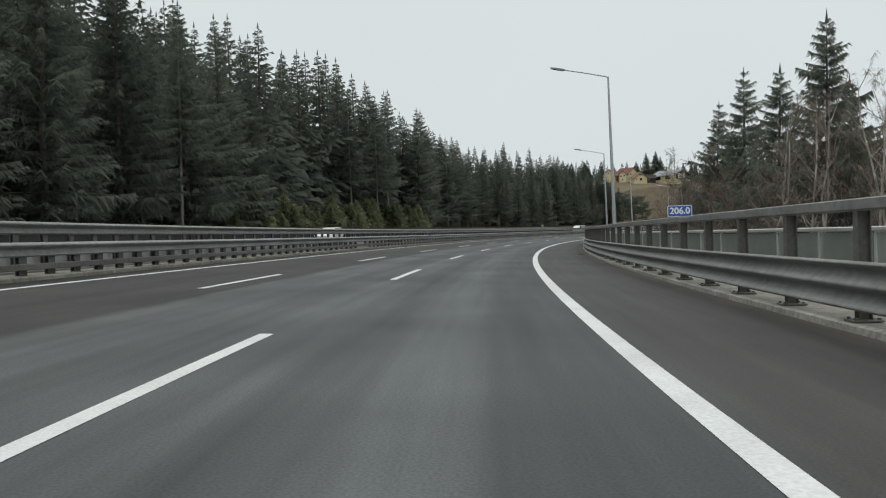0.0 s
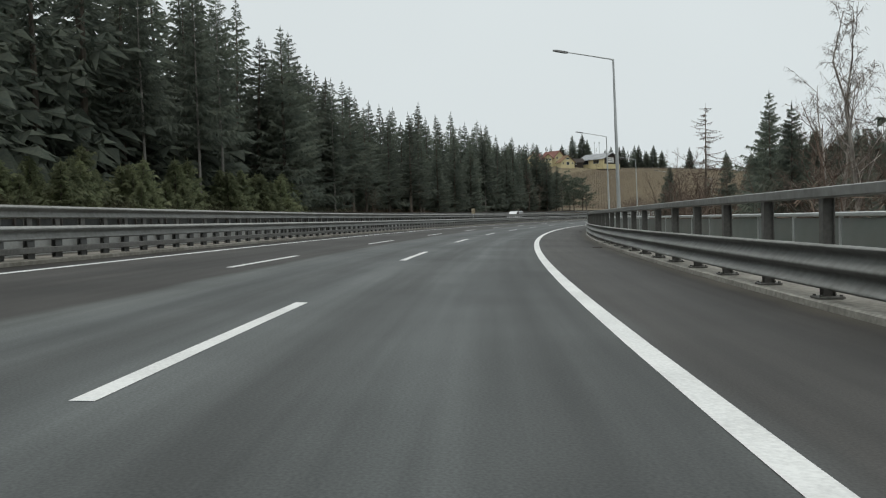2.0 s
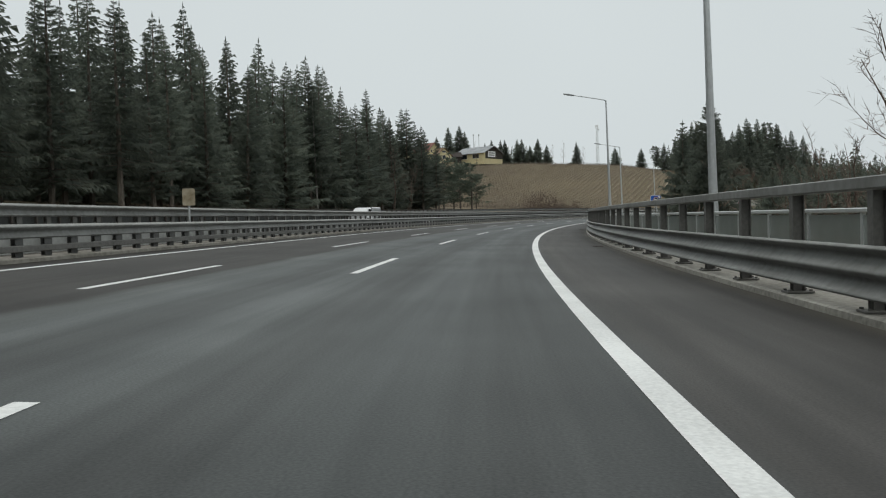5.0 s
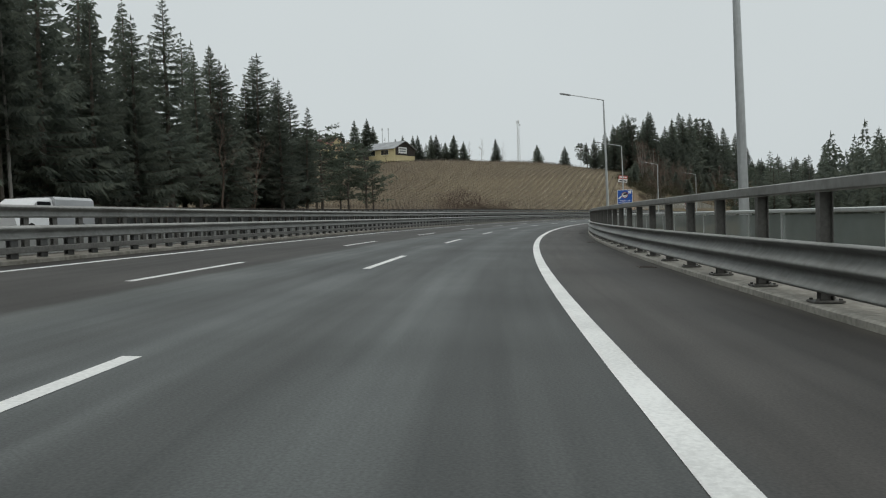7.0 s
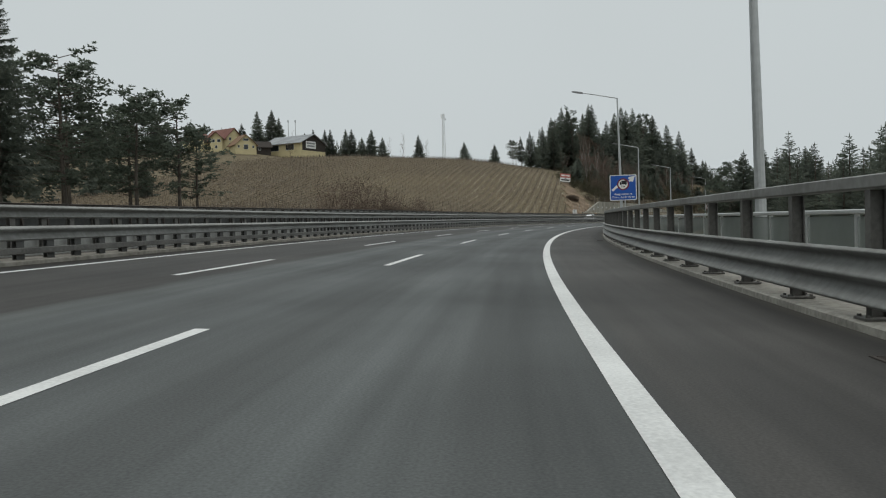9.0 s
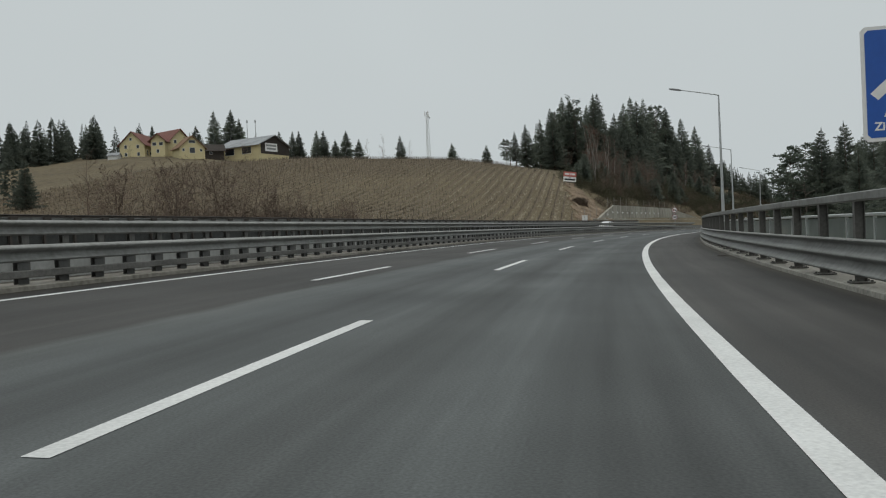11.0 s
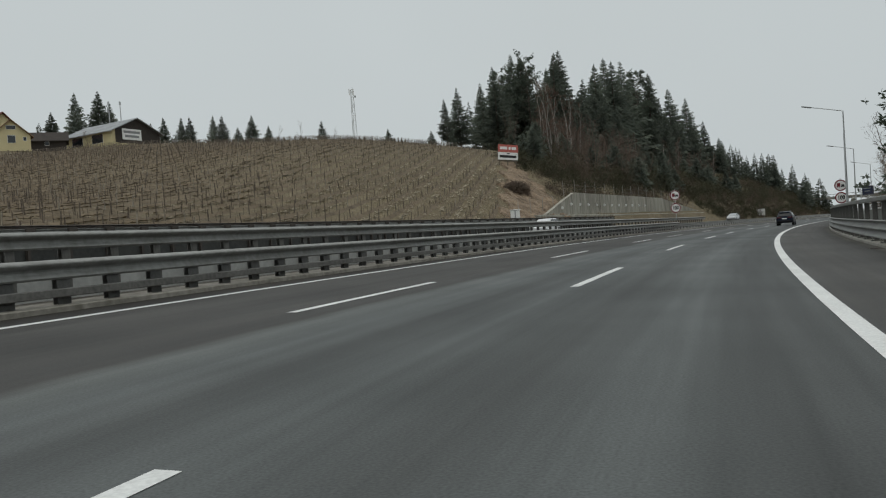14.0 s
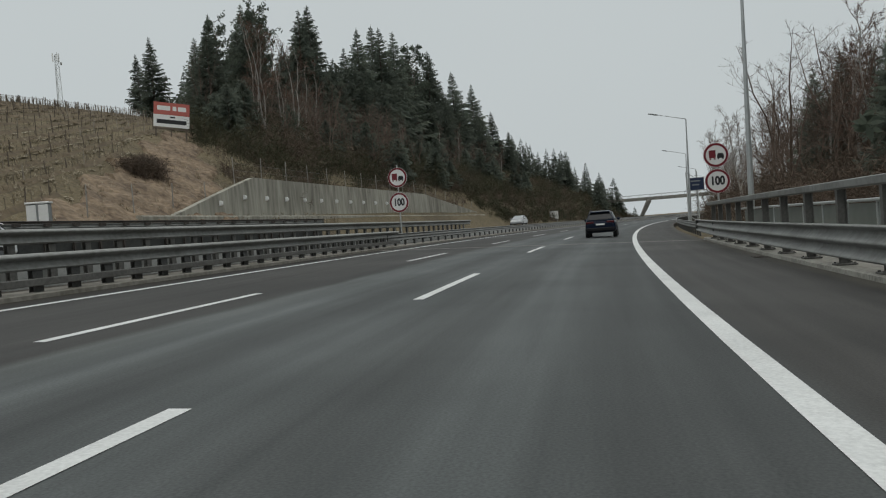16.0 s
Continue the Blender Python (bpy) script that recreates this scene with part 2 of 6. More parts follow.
def box(bm, x0, x1, y0, y1, z0, z1, bevel=0.0):
    vs = [bm.verts.new(p) for p in ((x0, y0, z0), (x1, y0, z0), (x1, y1, z0), (x0, y1, z0), (x0, y0, z1), (x1, y0, z1), (x1, y1, z1), (x0, y1, z1))]
    fs = [bm.faces.new([vs[i] for i in q]) for q in ((3, 2, 1, 0), (4, 5, 6, 7), (0, 1, 5, 4), (1, 2, 6, 5), (2, 3, 7, 6), (3, 0, 4, 7))]
    if bevel:
        bmesh.ops.bevel(bm, geom=list({e for f in fs for e in f.edges}), offset=bevel, segments=1, affect="EDGES")
    return vs


def tube(bm, pts, radii, sides=8, cap=True):
    """A tapered tube along points."""
    rings = []
    for i, p in enumerate(pts):
        p = Vector(p)
        way = (Vector(pts[min(i + 1, len(pts) - 1)]) - Vector(pts[max(i - 1, 0)])).normalized()
        side = way.cross(Vector((0, 0, 1)) if abs(way.z) < 0.9 else Vector((1, 0, 0))).normalized()
        up = side.cross(way)
        rings.append([bm.verts.new(p + radii[i] * (math.cos(k * math.tau / sides) * side + math.sin(k * math.tau / sides) * up)) for k in range(sides)])
    for a, b in zip(rings, rings[1:]):
        for k in range(sides):
            bm.faces.new((a[k], a[(k + 1) % sides], b[(k + 1) % sides], b[k]))
    if cap:
        bm.faces.new(rings[-1])
        bm.faces.new(rings[0][::-1])
    return rings


def swept(name, outline, s0, s1, step, mat, parent=None, label="", closed=True, smooth=False, uv=False, shift=None):
    """An outline of (d, h) drawn along the road. shift(s) moves it sideways and up."""
    count = max(1, round((s1 - s0) / step))
    verts, faces, k = [], [], len(outline)
    for i in range(count + 1):
        s = s0 + (s1 - s0) * i / count
        dd, dh = shift(s) if shift else (0, 0)
        verts += [road(s, d + dd, h + dh) for d, h in outline]
    for i in range(count):
        for j in range(k if closed else k - 1):
            a, b = i * k + j, i * k + (j + 1) % k
            faces.append((a, b, b + k, a + k))
    if closed:
        faces += [tuple(range(k))[::-1], tuple(range(count * k, count * k + k))]
    ob = mesh_object(name, verts, faces, mat, parent, label, smooth)
    if uv:
        layer = ob.data.uv_layers.new(name="along")
        at = {}
        for i in range(count + 1):
            for j in range(k):
                at[i * k + j] = (s0 + (s1 - s0) * i / count, outline[j][0])
        for loop in ob.data.loops:
            layer.data[loop.index].uv = at[loop.vertex_index]
    return ob


# ------------------------------------------------------------------ ground: one sheet, with the vineyard hill
def smooth(a, b, v):
    t = np.clip((v - a) / (b - a), 0, 1)
    return t * t * (3 - 2 * t)


def along_across(x, y):
    """Metres along the road and to its right for arrays of places."""
    k = slice(0, None, 3)
    s = np.empty_like(x)
    d = np.empty_like(x)
    for i in range(len(x)):
        q = int(((LINE_X[k] - x[i]) ** 2 + (LINE_Y[k] - y[i]) ** 2).argmin()) * 3
        a = HEAD[q]
        dx, dy = x[i] - LINE_X[q], y[i] - LINE_Y[q]
        s[i] = SG[q] + dx * math.sin(a) + dy * math.cos(a)
        d[i] = dx * math.cos(a) - dy * math.sin(a)
    return s, d


def ground_height(s, d):
    """The lie of the land in road terms: a valley to the right, wood and vineyard hill to the left."""
    base = np.interp(s, SG, LINE_Z)
    out = np.maximum(-d - 27.0, 0.0)
    hill = 19.4 * (1 - np.exp(-out / 21.7)) + 0.0892 * np.minimum(out, 260)
    far = smooth(600, 1500, out) * 20 - 2.0 * np.exp(-((s - 497) ** 2 + (d + 214) ** 2) / 650) + 2.2 * np.exp(-((s - 526) ** 2 + (d + 174) ** 2) / 700)
    ends = 1 - smooth(690, 770, s)
    wood = 0.03 * out + 2.2 * (1 - np.exp(-out / 9.0))
    f = smooth(290, 390, s)
    steep = smooth(362, 532, s)
    hill = ends * (steep * hill + (1 - steep) * (0.025 * np.minimum(out, 177) + 1.5 * (1 - np.exp(-out / 8)))) - 2.5 * (1 - ends)
    left = 1.2 + (1 - f) * wood + f * hill - far * f
    bumps = 0.5 * np.sin(s * 0.061 + d * 0.03) * np.sin(d * 0.083 + 1.3) * smooth(4, 30, out)
    right_out = np.maximum(d - 8.0, 0.0)
    bridge = 1 - smooth(438, 470, s)
    right = bridge * (-1.5 - 5.5 * smooth(0, 14, right_out)) + (1 - bridge) * (-0.4 + 0.22 * np.minimum(right_out, 60) * (1 - smooth(600, 700, s))) + 0.015 * np.maximum(right_out - 60, 0) * 1.0
    under = -0.75 - 2.5 * bridge * smooth(-9, -2, d)
    z = np.where(d < -27.0, left + bumps, np.where(d > 8.0, right, under))
    edge = smooth(-27.0, -25.5, d)
    z = np.where((d > -27.0) & (d < -25.5), (1 - edge) * 1.2 + edge * under, z)
    return base + z


def ground_at(s, d):
    return float(ground_height(np.array([float(s)]), np.array([float(d)]))[0])


def place(s, d, sink=0.0):
    """A point on the ground in road terms."""
    p = road(s, d)
    return Vector((p.x, p.y, ground_at(s, d) - sink))


def ground_material():
    m = bpy.data.materials.new("winter_grass")
    m.use_nodes = True
    n, l = m.node_tree.nodes, m.node_tree.links
    b = n["Principled BSDF"]
    b.inputs["Roughness"].default_value = 0.95
    tc = n.new("ShaderNodeTexCoord")
    tex = []
    for sc, det in ((0.035, 6), (0.45, 6), (4.0, 4)):
        q = n.new("ShaderNodeTexNoise")
        q.inputs["Scale"].default_value, q.inputs["Detail"].default_value = sc, det
        l.new(tc.outputs["Object"], q.inputs["Vector"])
        tex.append(q)
    ramp = n.new("ShaderNodeValToRGB")
    e = ramp.color_ramp.elements
    e[0].position, e[0].color = 0.34, (0.080, 0.062, 0.038, 1)
    e[1].position, e[1].color = 0.68, (0.176, 0.142, 0.083, 1)
    q = e.new(0.5)
    q.color = (0.122, 0.097, 0.055, 1)
    mix = n.new("ShaderNodeMath")
    mix.operation = "MULTIPLY_ADD"
    mix.inputs[1].default_value = 0.45
    l.new(tex[1].outputs["Fac"], mix.inputs[0])
    h = n.new("ShaderNodeMath")
    h.operation = "MULTIPLY"
    h.inputs[1].default_value = 0.55
    l.new(tex[0].outputs["Fac"], h.inputs[0])
    l.new(h.outputs[0], mix.inputs[2])
    l.new(mix.outputs[0], ramp.inputs["Fac"])
    hsv, mr = n.new("ShaderNodeHueSaturation"), n.new("ShaderNodeMapRange")
    mr.inputs["From Min"].default_value, mr.inputs["From Max"].default_value = 0.3, 0.7
    mr.inputs["To Min"].default_value, mr.inputs["To Max"].default_value = 0.7, 1.3
    l.new(tex[2].outputs["Fac"], mr.inputs["Value"])
    l.new(mr.outputs[0], hsv.inputs["Value"])
    l.new(ramp.outputs[0], hsv.inputs["Color"])
    l.new(hsv.outputs[0], b.inputs["Base Color"])
    bp = n.new("ShaderNodeBump")
    bp.inputs["Strength"].default_value, bp.inputs["Distance"].default_value = 0.8, 0.25
    l.new(tex[2].outputs["Fac"], bp.inputs["Height"])
    l.new(bp.outputs[0], b.inputs["Normal"])
    return m


GRASS = ground_material()


def build_ground():
    fine_x, fine_y = np.arange(-200, 560, 5.0), np.arange(-120, 800, 5.0)
    far = np.array([40, 100, 200, 360, 600, 1000, 1700, 2800, 4200.0])
    gx = np.concatenate([fine_x[0] - far[::-1], fine_x, fine_x[-1] + far])
    gy = np.concatenate([fine_y[0] - far[::-1], fine_y, fine_y[-1] + far])
    xx, yy = np.meshgrid(gx, gy)
    s, d = along_across(xx.ravel(), yy.ravel())
    z = ground_height(s, np.clip(d, -900, 400))
    w = len(gx)
    faces = [(j * w + i, j * w + i + 1, (j + 1) * w + i + 1, (j + 1) * w + i) for j in range(len(gy) - 1) for i in range(w - 1)]
    ob = mesh_object("ground", np.stack([xx.ravel(), yy.ravel(), z], 1).tolist(), faces, GRASS, smooth=True)
    tagged(ob, "brown winter grass over hill and valley floor", "ground", kind="structure")


build_ground()

# ------------------------------------------------------------------ carriageways
START, END = -60.0, 1000.0
deck = swept("road", [(-10.95, 0), (4.55, 0), (4.55, -0.45), (-10.95, -0.45)], START, END, 4.0, ASPHALT, uv=True)
tagged(deck, "grey worn asphalt carriageway with brownish margins", "road", kind="structure")


def far_sink(s):
    """How much lower the far carriageway lies along the wood."""
    return (0.0, float(np.interp(s, (230, 330), (-0.2, 0.0))))


other = swept("road", [(-24.9, 0.55), (-13.6, 0.45), (-13.6, -0.7), (-24.9, -0.7)], START, END, 4.0, ASPHALT, uv=True, shift=far_sink)
tagged(other, "grey asphalt carriageway behind the median rails", "road", kind="structure")
# a shallow floor in the gap, its depth of shade put into the colour
median = swept("median_strip", [(-13.36, 0.02), (-11.80, -0.02), (-11.80, -0.4), (-13.36, -0.4)], START, END, 4.0, GAP_SHADE)
tagged(median, "dark strip coloured as the shaded gap between the two carriageways", "median", kind="structure")
coping = swept("far_kerb", [(-13.6, 0.50), (-13.40, 0.50), (-13.36, 0.46), (-13.36, -0.3), (-13.6, -0.3)], START, END, 4.0, FASCIA)
tagged(coping, "pale concrete kerb of the far carriageway", "kerb", kind="structure")

marks = empty("road_marking", Matrix(), "white painted lane dashes and edge lines on asphalt", "road marking", kind="structure")
LIFT = 0.005


def stripe(name, d0, d1, s0, s1, step, mat):
    return swept(name, [(d0, LIFT), (d1, LIFT)], s0, s1, step, mat, marks, closed=False)


stripe("edge_line", 1.33, 1.565, START, END, 3.0, PAINT)
stripe("edge_line", -9.93, -9.72, START, END, 3.0, PAINT)
for d, first in ((-2.577, 3.28), (-6.14, -0.92)):
    for k in range(-2, 34):
        s = first + 18 * k - (4.2 if k >= 24 else 0.0)
        stripe("dash", d - 0.085, d + 0.085, s, s + 6.24, 2.1, PAINT)
swept("edge_line", [(-23.3, 0.546), (-23.1, 0.544)], START, END, 3.0, PAINT_OLD, marks, closed=False, shift=far_sink)

joint = swept("bridge_joint", [(-10.9, 0.004), (4.5, 0.004)], 457.2, 457.65, 0.45, KERB_GREY, closed=False)
tagged(joint, "pale concrete expansion joint across the asphalt", "bridge joint", kind="structure")

# ------------------------------------------------------------------ bridge edge on the right: kerb, guard rail, railing
BR_END = 458.0


def inset(s):
    """How far the bridge edge stands closer to the road along its middle."""
    return (float(np.interp(s, (120, 215, 250, 320), (0.0, -0.2, -0.2, -0.05))), 0.0)


kerb = swept("kerb", [(4.55, -0.3), (4.57, 0.085), (4.63, 0.11), (8.0, 0.16), (8.0, -0.6), (4.55, -0.6)], START, BR_END, 3.0, CONCRETE, shift=inset)
tagged(kerb, "pale stained concrete bridge kerb", "kerb", kind="structure")


def wave(d, lo, hi, waves, depth, face):
    """A rolled sheet standing at d between two heights: hollows between crests, and a rounded lip on top."""
    front = [(d + face * depth * 0.55, lo - 0.012)]
    for w in range(waves):
        for u, q in ((0.0, 0.97), (0.06, 1.0), (0.16, 0.86), (0.34, 0.52), (0.52, 0.22), (0.68, 0.10), (0.80, 0.22), (0.89, 0.62), (0.955, 0.93)):
            front.append((d + face * depth * q, lo + (hi - lo) * (w + u) / waves))
    front += [(d + face * depth * 1.0, hi), (d + face * depth * 0.9, hi + 0.02), (d + face * depth * 0.6, hi + 0.032), (d + face * depth * 0.2, hi + 0.034)]
    back = [(q - face * 0.012, h - 0.012) for q, h in front[::-1]]
    return front + back


def lipped(d, lo, hi, depth, face):
    """A rail sheet with a broad rounded upper lip that overhangs a deep hollow, and a small lower lip."""
    front = [(d + face * depth * q, lo + (hi - lo) * u) for u, q in ((0.0, 0.10), (0.02, 0.40), (0.09, 0.52), (0.17, 0.44), (0.32, 0.20), (0.46, 0.12), (0.58, 0.20), (0.68, 0.52), (0.76, 0.86), (0.83, 0.99), (0.90, 1.0), (0.97, 0.88), (1.03, 0.62), (1.07, 0.30), (1.08, 0.0))]
    back = [(q - face * 0.012, h - 0.012) for q, h in front[::-1]]
    return front + back


rail = empty("guard_rail", Matrix(), "galvanised steel bridge guard rail with a high box rail on the kerb", "guard rail", kind="structure")
swept("beam", wave(4.74, 0.29, 0.86, 2, 0.17, -1), START, BR_END + 8, 2.0, STEEL, rail, smooth=True, shift=lambda s: (0.25 * smooth(450, 468, s) + inset(s)[0], 0))
swept("top_rail", [(4.70, 1.555), (4.72, 1.54), (4.90, 1.54), (4.92, 1.555), (4.92, 1.675), (4.90, 1.69), (4.72, 1.69), (4.70, 1.675)], START, BR_END - 1, 2.0, STEEL, rail, shift=inset)


def post_mesh(name, wx, wy, h, plate, mat):
    """An H-section post with a foot plate; its base is at the origin."""
    bm = bmesh.new()
    t = 0.012
    for x in (-wx / 2, wx / 2 - t):
        box(bm, x, x + t, -wy / 2, wy / 2, 0, h)
    box(bm, -wx / 2 + t, wx / 2 - t, -t / 2, t / 2, 0, h)
    if plate:
        box(bm, -plate, plate, -plate * 0.8, plate * 0.8, 0.0, 0.03, 0.006)
        for x in (-plate * 0.75, plate * 0.75):
            for y in (-plate * 0.6, plate * 0.6):
                box(bm, x - 0.018, x + 0.018, y - 0.018, y + 0.018, 0.03, 0.055)
    me = bpy.data.meshes.new(name)
    bm.to_mesh(me)
    bm.free()
    me.materials.append(mat)
    return me


def row(name, me, s0, s1, gap, d, h, parent, limit=300, shift=None):
    """Pieces that share a mesh, set along the road; past the limit the rest is joined."""
    count = int((s1 - s0) / gap)
    for i in range(min(count, limit)):
        ob = new(name, me)
        ob.parent = parent
        ob.matrix_basis = road_pose(s0 + i * gap, d + (shift(s0 + i * gap)[0] if shift else 0), h)
    if count > limit:
        base = [v.co.copy() for v in me.vertices]
        polys = [tuple(p.vertices) for p in me.polygons]
        verts, faces = [], []
        for i in range(limit, count):
            m = road_pose(s0 + i * gap, d, h)
            off = len(verts)
            verts += [m @ v for v in base]
            faces += [tuple(off + k for k in p) for p in polys]
        ob = mesh_object(name + "s", verts, faces, me.materials[0], parent)
        tagged(ob, kind="stuff")


row("post", post_mesh("post", 0.17, 0.14, 1.41, 0.19, STEEL_OLD), -1.94, BR_END, 2.54, 4.81, 0.12, rail, shift=inset)

railing = empty("bridge_railing", Matrix(), "bridge parapet railing of smoked panels in pale metal frames", "railing", kind="structure")
swept("handrail", [(5.70, 1.31), (5.72, 1.295), (5.82, 1.295), (5.84, 1.31), (5.84, 1.35), (5.82, 1.365), (5.72, 1.365), (5.70, 1.35)], START, BR_END - 2, 3.0, ALU, railing)


def panel_mesh(length):
    bm = bmesh.new()
    box(bm, -0.008, 0.008, 0.06, length - 0.06, 0.0, 1.0)
    me = bpy.data.meshes.new("panel")
    bm.to_mesh(me)
    bm.free()
    me.materials.append(PANEL)
    return me


def frame_mesh(length):
    bm = bmesh.new()
    box(bm, -0.03, 0.03, -0.035, 0.035, -0.14, 1.03, 0.005)
    box(bm, -0.02, 0.02, 0.04, length - 0.04, -0.05, 0.0)
    me = bpy.data.meshes.new("panel_post")
    bm.to_mesh(me)
    bm.free()
    me.materials.append(ALU)
    return me


row("panel", panel_mesh(2.14), -2.5, BR_END - 4, 2.14, 5.77, 0.27, railing)
row("panel_post", frame_mesh(2.14), -2.5, BR_END - 4, 2.14, 5.77, 0.27, railing)

# beyond the bridge the rail runs on along the verge
verge = empty("guard_rail", Matrix(), "galvanised steel guard rail on the road verge", "guard rail", kind="structure")
swept("beam", wave(4.95, 0.42, 0.75, 2, 0.08, -1), BR_END + 8, 900, 3.0, STEEL, verge, smooth=True)
row("post", post_mesh("post", 0.1, 0.12, 0.72, 0, POST_STEEL), BR_END + 9, 900, 2.0, 5.06, -0.05, verge)

# ------------------------------------------------------------------ median rails on the left
MED_END = 462.0
near = empty("guard_rail", Matrix(), "galvanised steel median guard rail with a box beam below", "guard rail", kind="structure")
swept("beam", lipped(-11.26, 0.575, 0.895, 0.17, 1), START, MED_END, 2.0, STEEL, near, smooth=False)
swept("box_beam", [(-11.24, 0.26), (-11.22, 0.245), (-11.12, 0.245), (-11.10, 0.26), (-11.10, 0.385), (-11.12, 0.40), (-11.22, 0.40), (-11.24, 0.385)], START, MED_END, 2.0, STEEL_OLD, near)
row("post", post_mesh("post", 0.12, 0.31, 0.82, 0, POST_STEEL), 60.42, MED_END, 1.24, -11.32, 0.08, near)
row("post", post_mesh("post", 0.12, 0.31, 0.82, 0, POST_STEEL), -0.76, 58.6, 1.24, -11.32, 0.08, near)
edge_kerb = swept("kerb", [(-10.95, -0.3), (-10.96, 0.09), (-10.99, 0.105), (-11.80, 0.115), (-11.80, -0.3)], START, END, 3.0, MEDIAN_GREY)
tagged(edge_kerb, "low pale concrete kerb under the median rail", "kerb", kind="structure")

back = empty("guard_rail", Matrix(), "galvanised steel guard rail of the far carriageway seen from behind", "guard rail", kind="structure")
swept("beam", lipped(-13.10, 1.11, 1.44, 0.17, 1), START, 490.0, 2.0, STEEL, back, smooth=False)
row("post", post_mesh("post", 0.12, 0.24, 1.05, 0, STEEL_OLD), 66, 490, 1.42, -13.15, 0.24, back)
row("post", post_mesh("post", 0.12, 0.24, 1.05, 0, STEEL_OLD), -1, 64.6, 1.42, -13.15, 0.24, back)

def far_lift(s):
    return float(np.interp(s, (90, 250, 335, 395, 453), (0.22, 0.34, 0.66, 0.63, 0.72)))


far_rail = empty("guard_rail", Matrix(), "dark weathered guard rail beyond the far carriageway", "guard rail", kind="structure")
CAP = post_mesh("cap", 0.10, 0.45, 0.16, 0, RUSTED)
swept("top_beam", wave(-25.3, 1.66, 1.74, 1, 0.08, 1), START, 486.0, 3.0, RUSTED, far_rail, smooth=False, shift=lambda s: (0, far_lift(s)))
swept("beam", wave(-25.32, 1.30, 1.60, 2, 0.08, 1), START, 486.0, 3.0, STEEL, far_rail, smooth=True, shift=lambda s: (0, far_lift(s)))
swept("barrier_wall", [(-25.62, 0.1), (-25.48, 0.1), (-25.5, 1.15), (-25.6, 1.15)], START, 486.0, 3.0, DARK_WALL, far_rail, "dark base wall", smooth=False, shift=lambda s: (0, far_lift(s)))
for k in range(123):
    s = 240 + 2.0 * k
    cap = new("cap", CAP)
    cap.parent = far_rail
    cap.matrix_basis = road_pose(s, -25.18, 1.50 + far_lift(s))
row("post", post_mesh("post", 0.12, 0.14, 1.7, 0, RUSTED), 60, 486, 2.0, -25.4, 0.3, far_rail)

low = empty("guard_rail", Matrix(), "low galvanised median guard rail beyond the bridge", "guard rail", kind="structure")
swept("beam", wave(-11.25, 0.42, 0.75, 2, 0.08, 1), MED_END - 2, 900, 3.0, STEEL, low, smooth=True, shift=lambda s: (0.0, 0.0))
row("post", post_mesh("post", 0.1, 0.2, 0.72, 0, POST_STEEL), MED_END, 900, 2.0, -11.38, 0.0, low)


# ------------------------------------------------------------------ street lamps
def street_lamp():
    lamp = empty("street_lamp", Matrix(), "tall grey steel street lamp with one arm over the road", "street lamp", "street lamps along the bridge")
    bm = bmesh.new()
    tube(bm, [(0, 0, -0.1), (0, 0, 4), (0, 0, 10.75)], [0.135, 0.105, 0.055], 12)
    box(bm, -0.2, 0.2, -0.2, 0.2, -0.1, -0.06)
    part("pole", bm, LAMP_GREY, lamp, smooth=False)
    bm = bmesh.new()
    tube(bm, [(0, 0, 10.7), (-0.15, 0, 10.78), (-1.6, 0, 11.12), (-2.75, 0, 11.38)], [0.05, 0.045, 0.04, 0.035], 8)
    part("arm", bm, LAMP_GREY, lamp)
    bm = bmesh.new()
    rings = []
    for x, w, z0, z1 in ((-2.68, 0.06, 11.32, 11.40), (-2.85, 0.14, 11.33, 11.45), (-3.3, 0.15, 11.43, 11.55), (-3.6, 0.10, 11.51, 11.59)):
        rings.append([bm.verts.new(p) for p in ((x, -w, z0), (x, w, z0), (x, w * 0.7, z1), (x, -w * 0.7, z1))])
    for a, b in zip(rings, rings[1:]):
        for k in range(4):
            bm.faces.new((a[k], a[(k + 1) % 4], b[(k + 1) % 4], b[k]))
    bm.faces.new(rings[0])
    bm.faces.new(rings[-1][::-1])
    part("lamp_head", bm, LAMP_DARK, lamp, "dark grey lamp head")
    return lamp


first_lamp = street_lamp()
for k in range(0, 15):
    s = 3.3 + 50.07 * k
    stand = road_pose(s, {1: 6.36, 2: 6.35, 4: 6.42, 5: 6.0, 6: 6.0, 7: 6.25, 9: 6.1}.get(k, 6.2), (0.17 if s < BR_END else -0.1) + {1: 0.33, 4: 0.28}.get(k, 0.0)) @ pose(0, 0, 0, 0, -1.1 if k < 7 else (0.0 if k < 9 else 1.0), 0)
    if k == 0:
        first_lamp.matrix_basis = stand
    else:
        copy_thing(first_lamp, stand)


# ------------------------------------------------------------------ trees
NEEDLE = needle_material("spruce_needles", (0.140, 0.156, 0.122), (0.082, 0.100, 0.086), 0.28)
NEEDLE_YOUNG = needle_material("young_spruce_needles", (0.200, 0.215, 0.125), (0.115, 0.135, 0.080), 0.22)
NEEDLE_PINE = needle_material("pine_needles", (0.120, 0.140, 0.105), (0.066, 0.082, 0.066), 0.22)
BARK = material("spruce_bark", (0.155, 0.130, 0.105), 0.9, dark=0.5, scale=0.8, fine=9, bump=0.5, dist=0.03, each=0.25, stretch=(1, 1, 0.3))
PALE_BARK = material("pale_dead_bark", (0.33, 0.31, 0.28), 0.85, dark=0.55, scale=0.8, fine=6, each=0.15, stretch=(1, 1, 0.3))
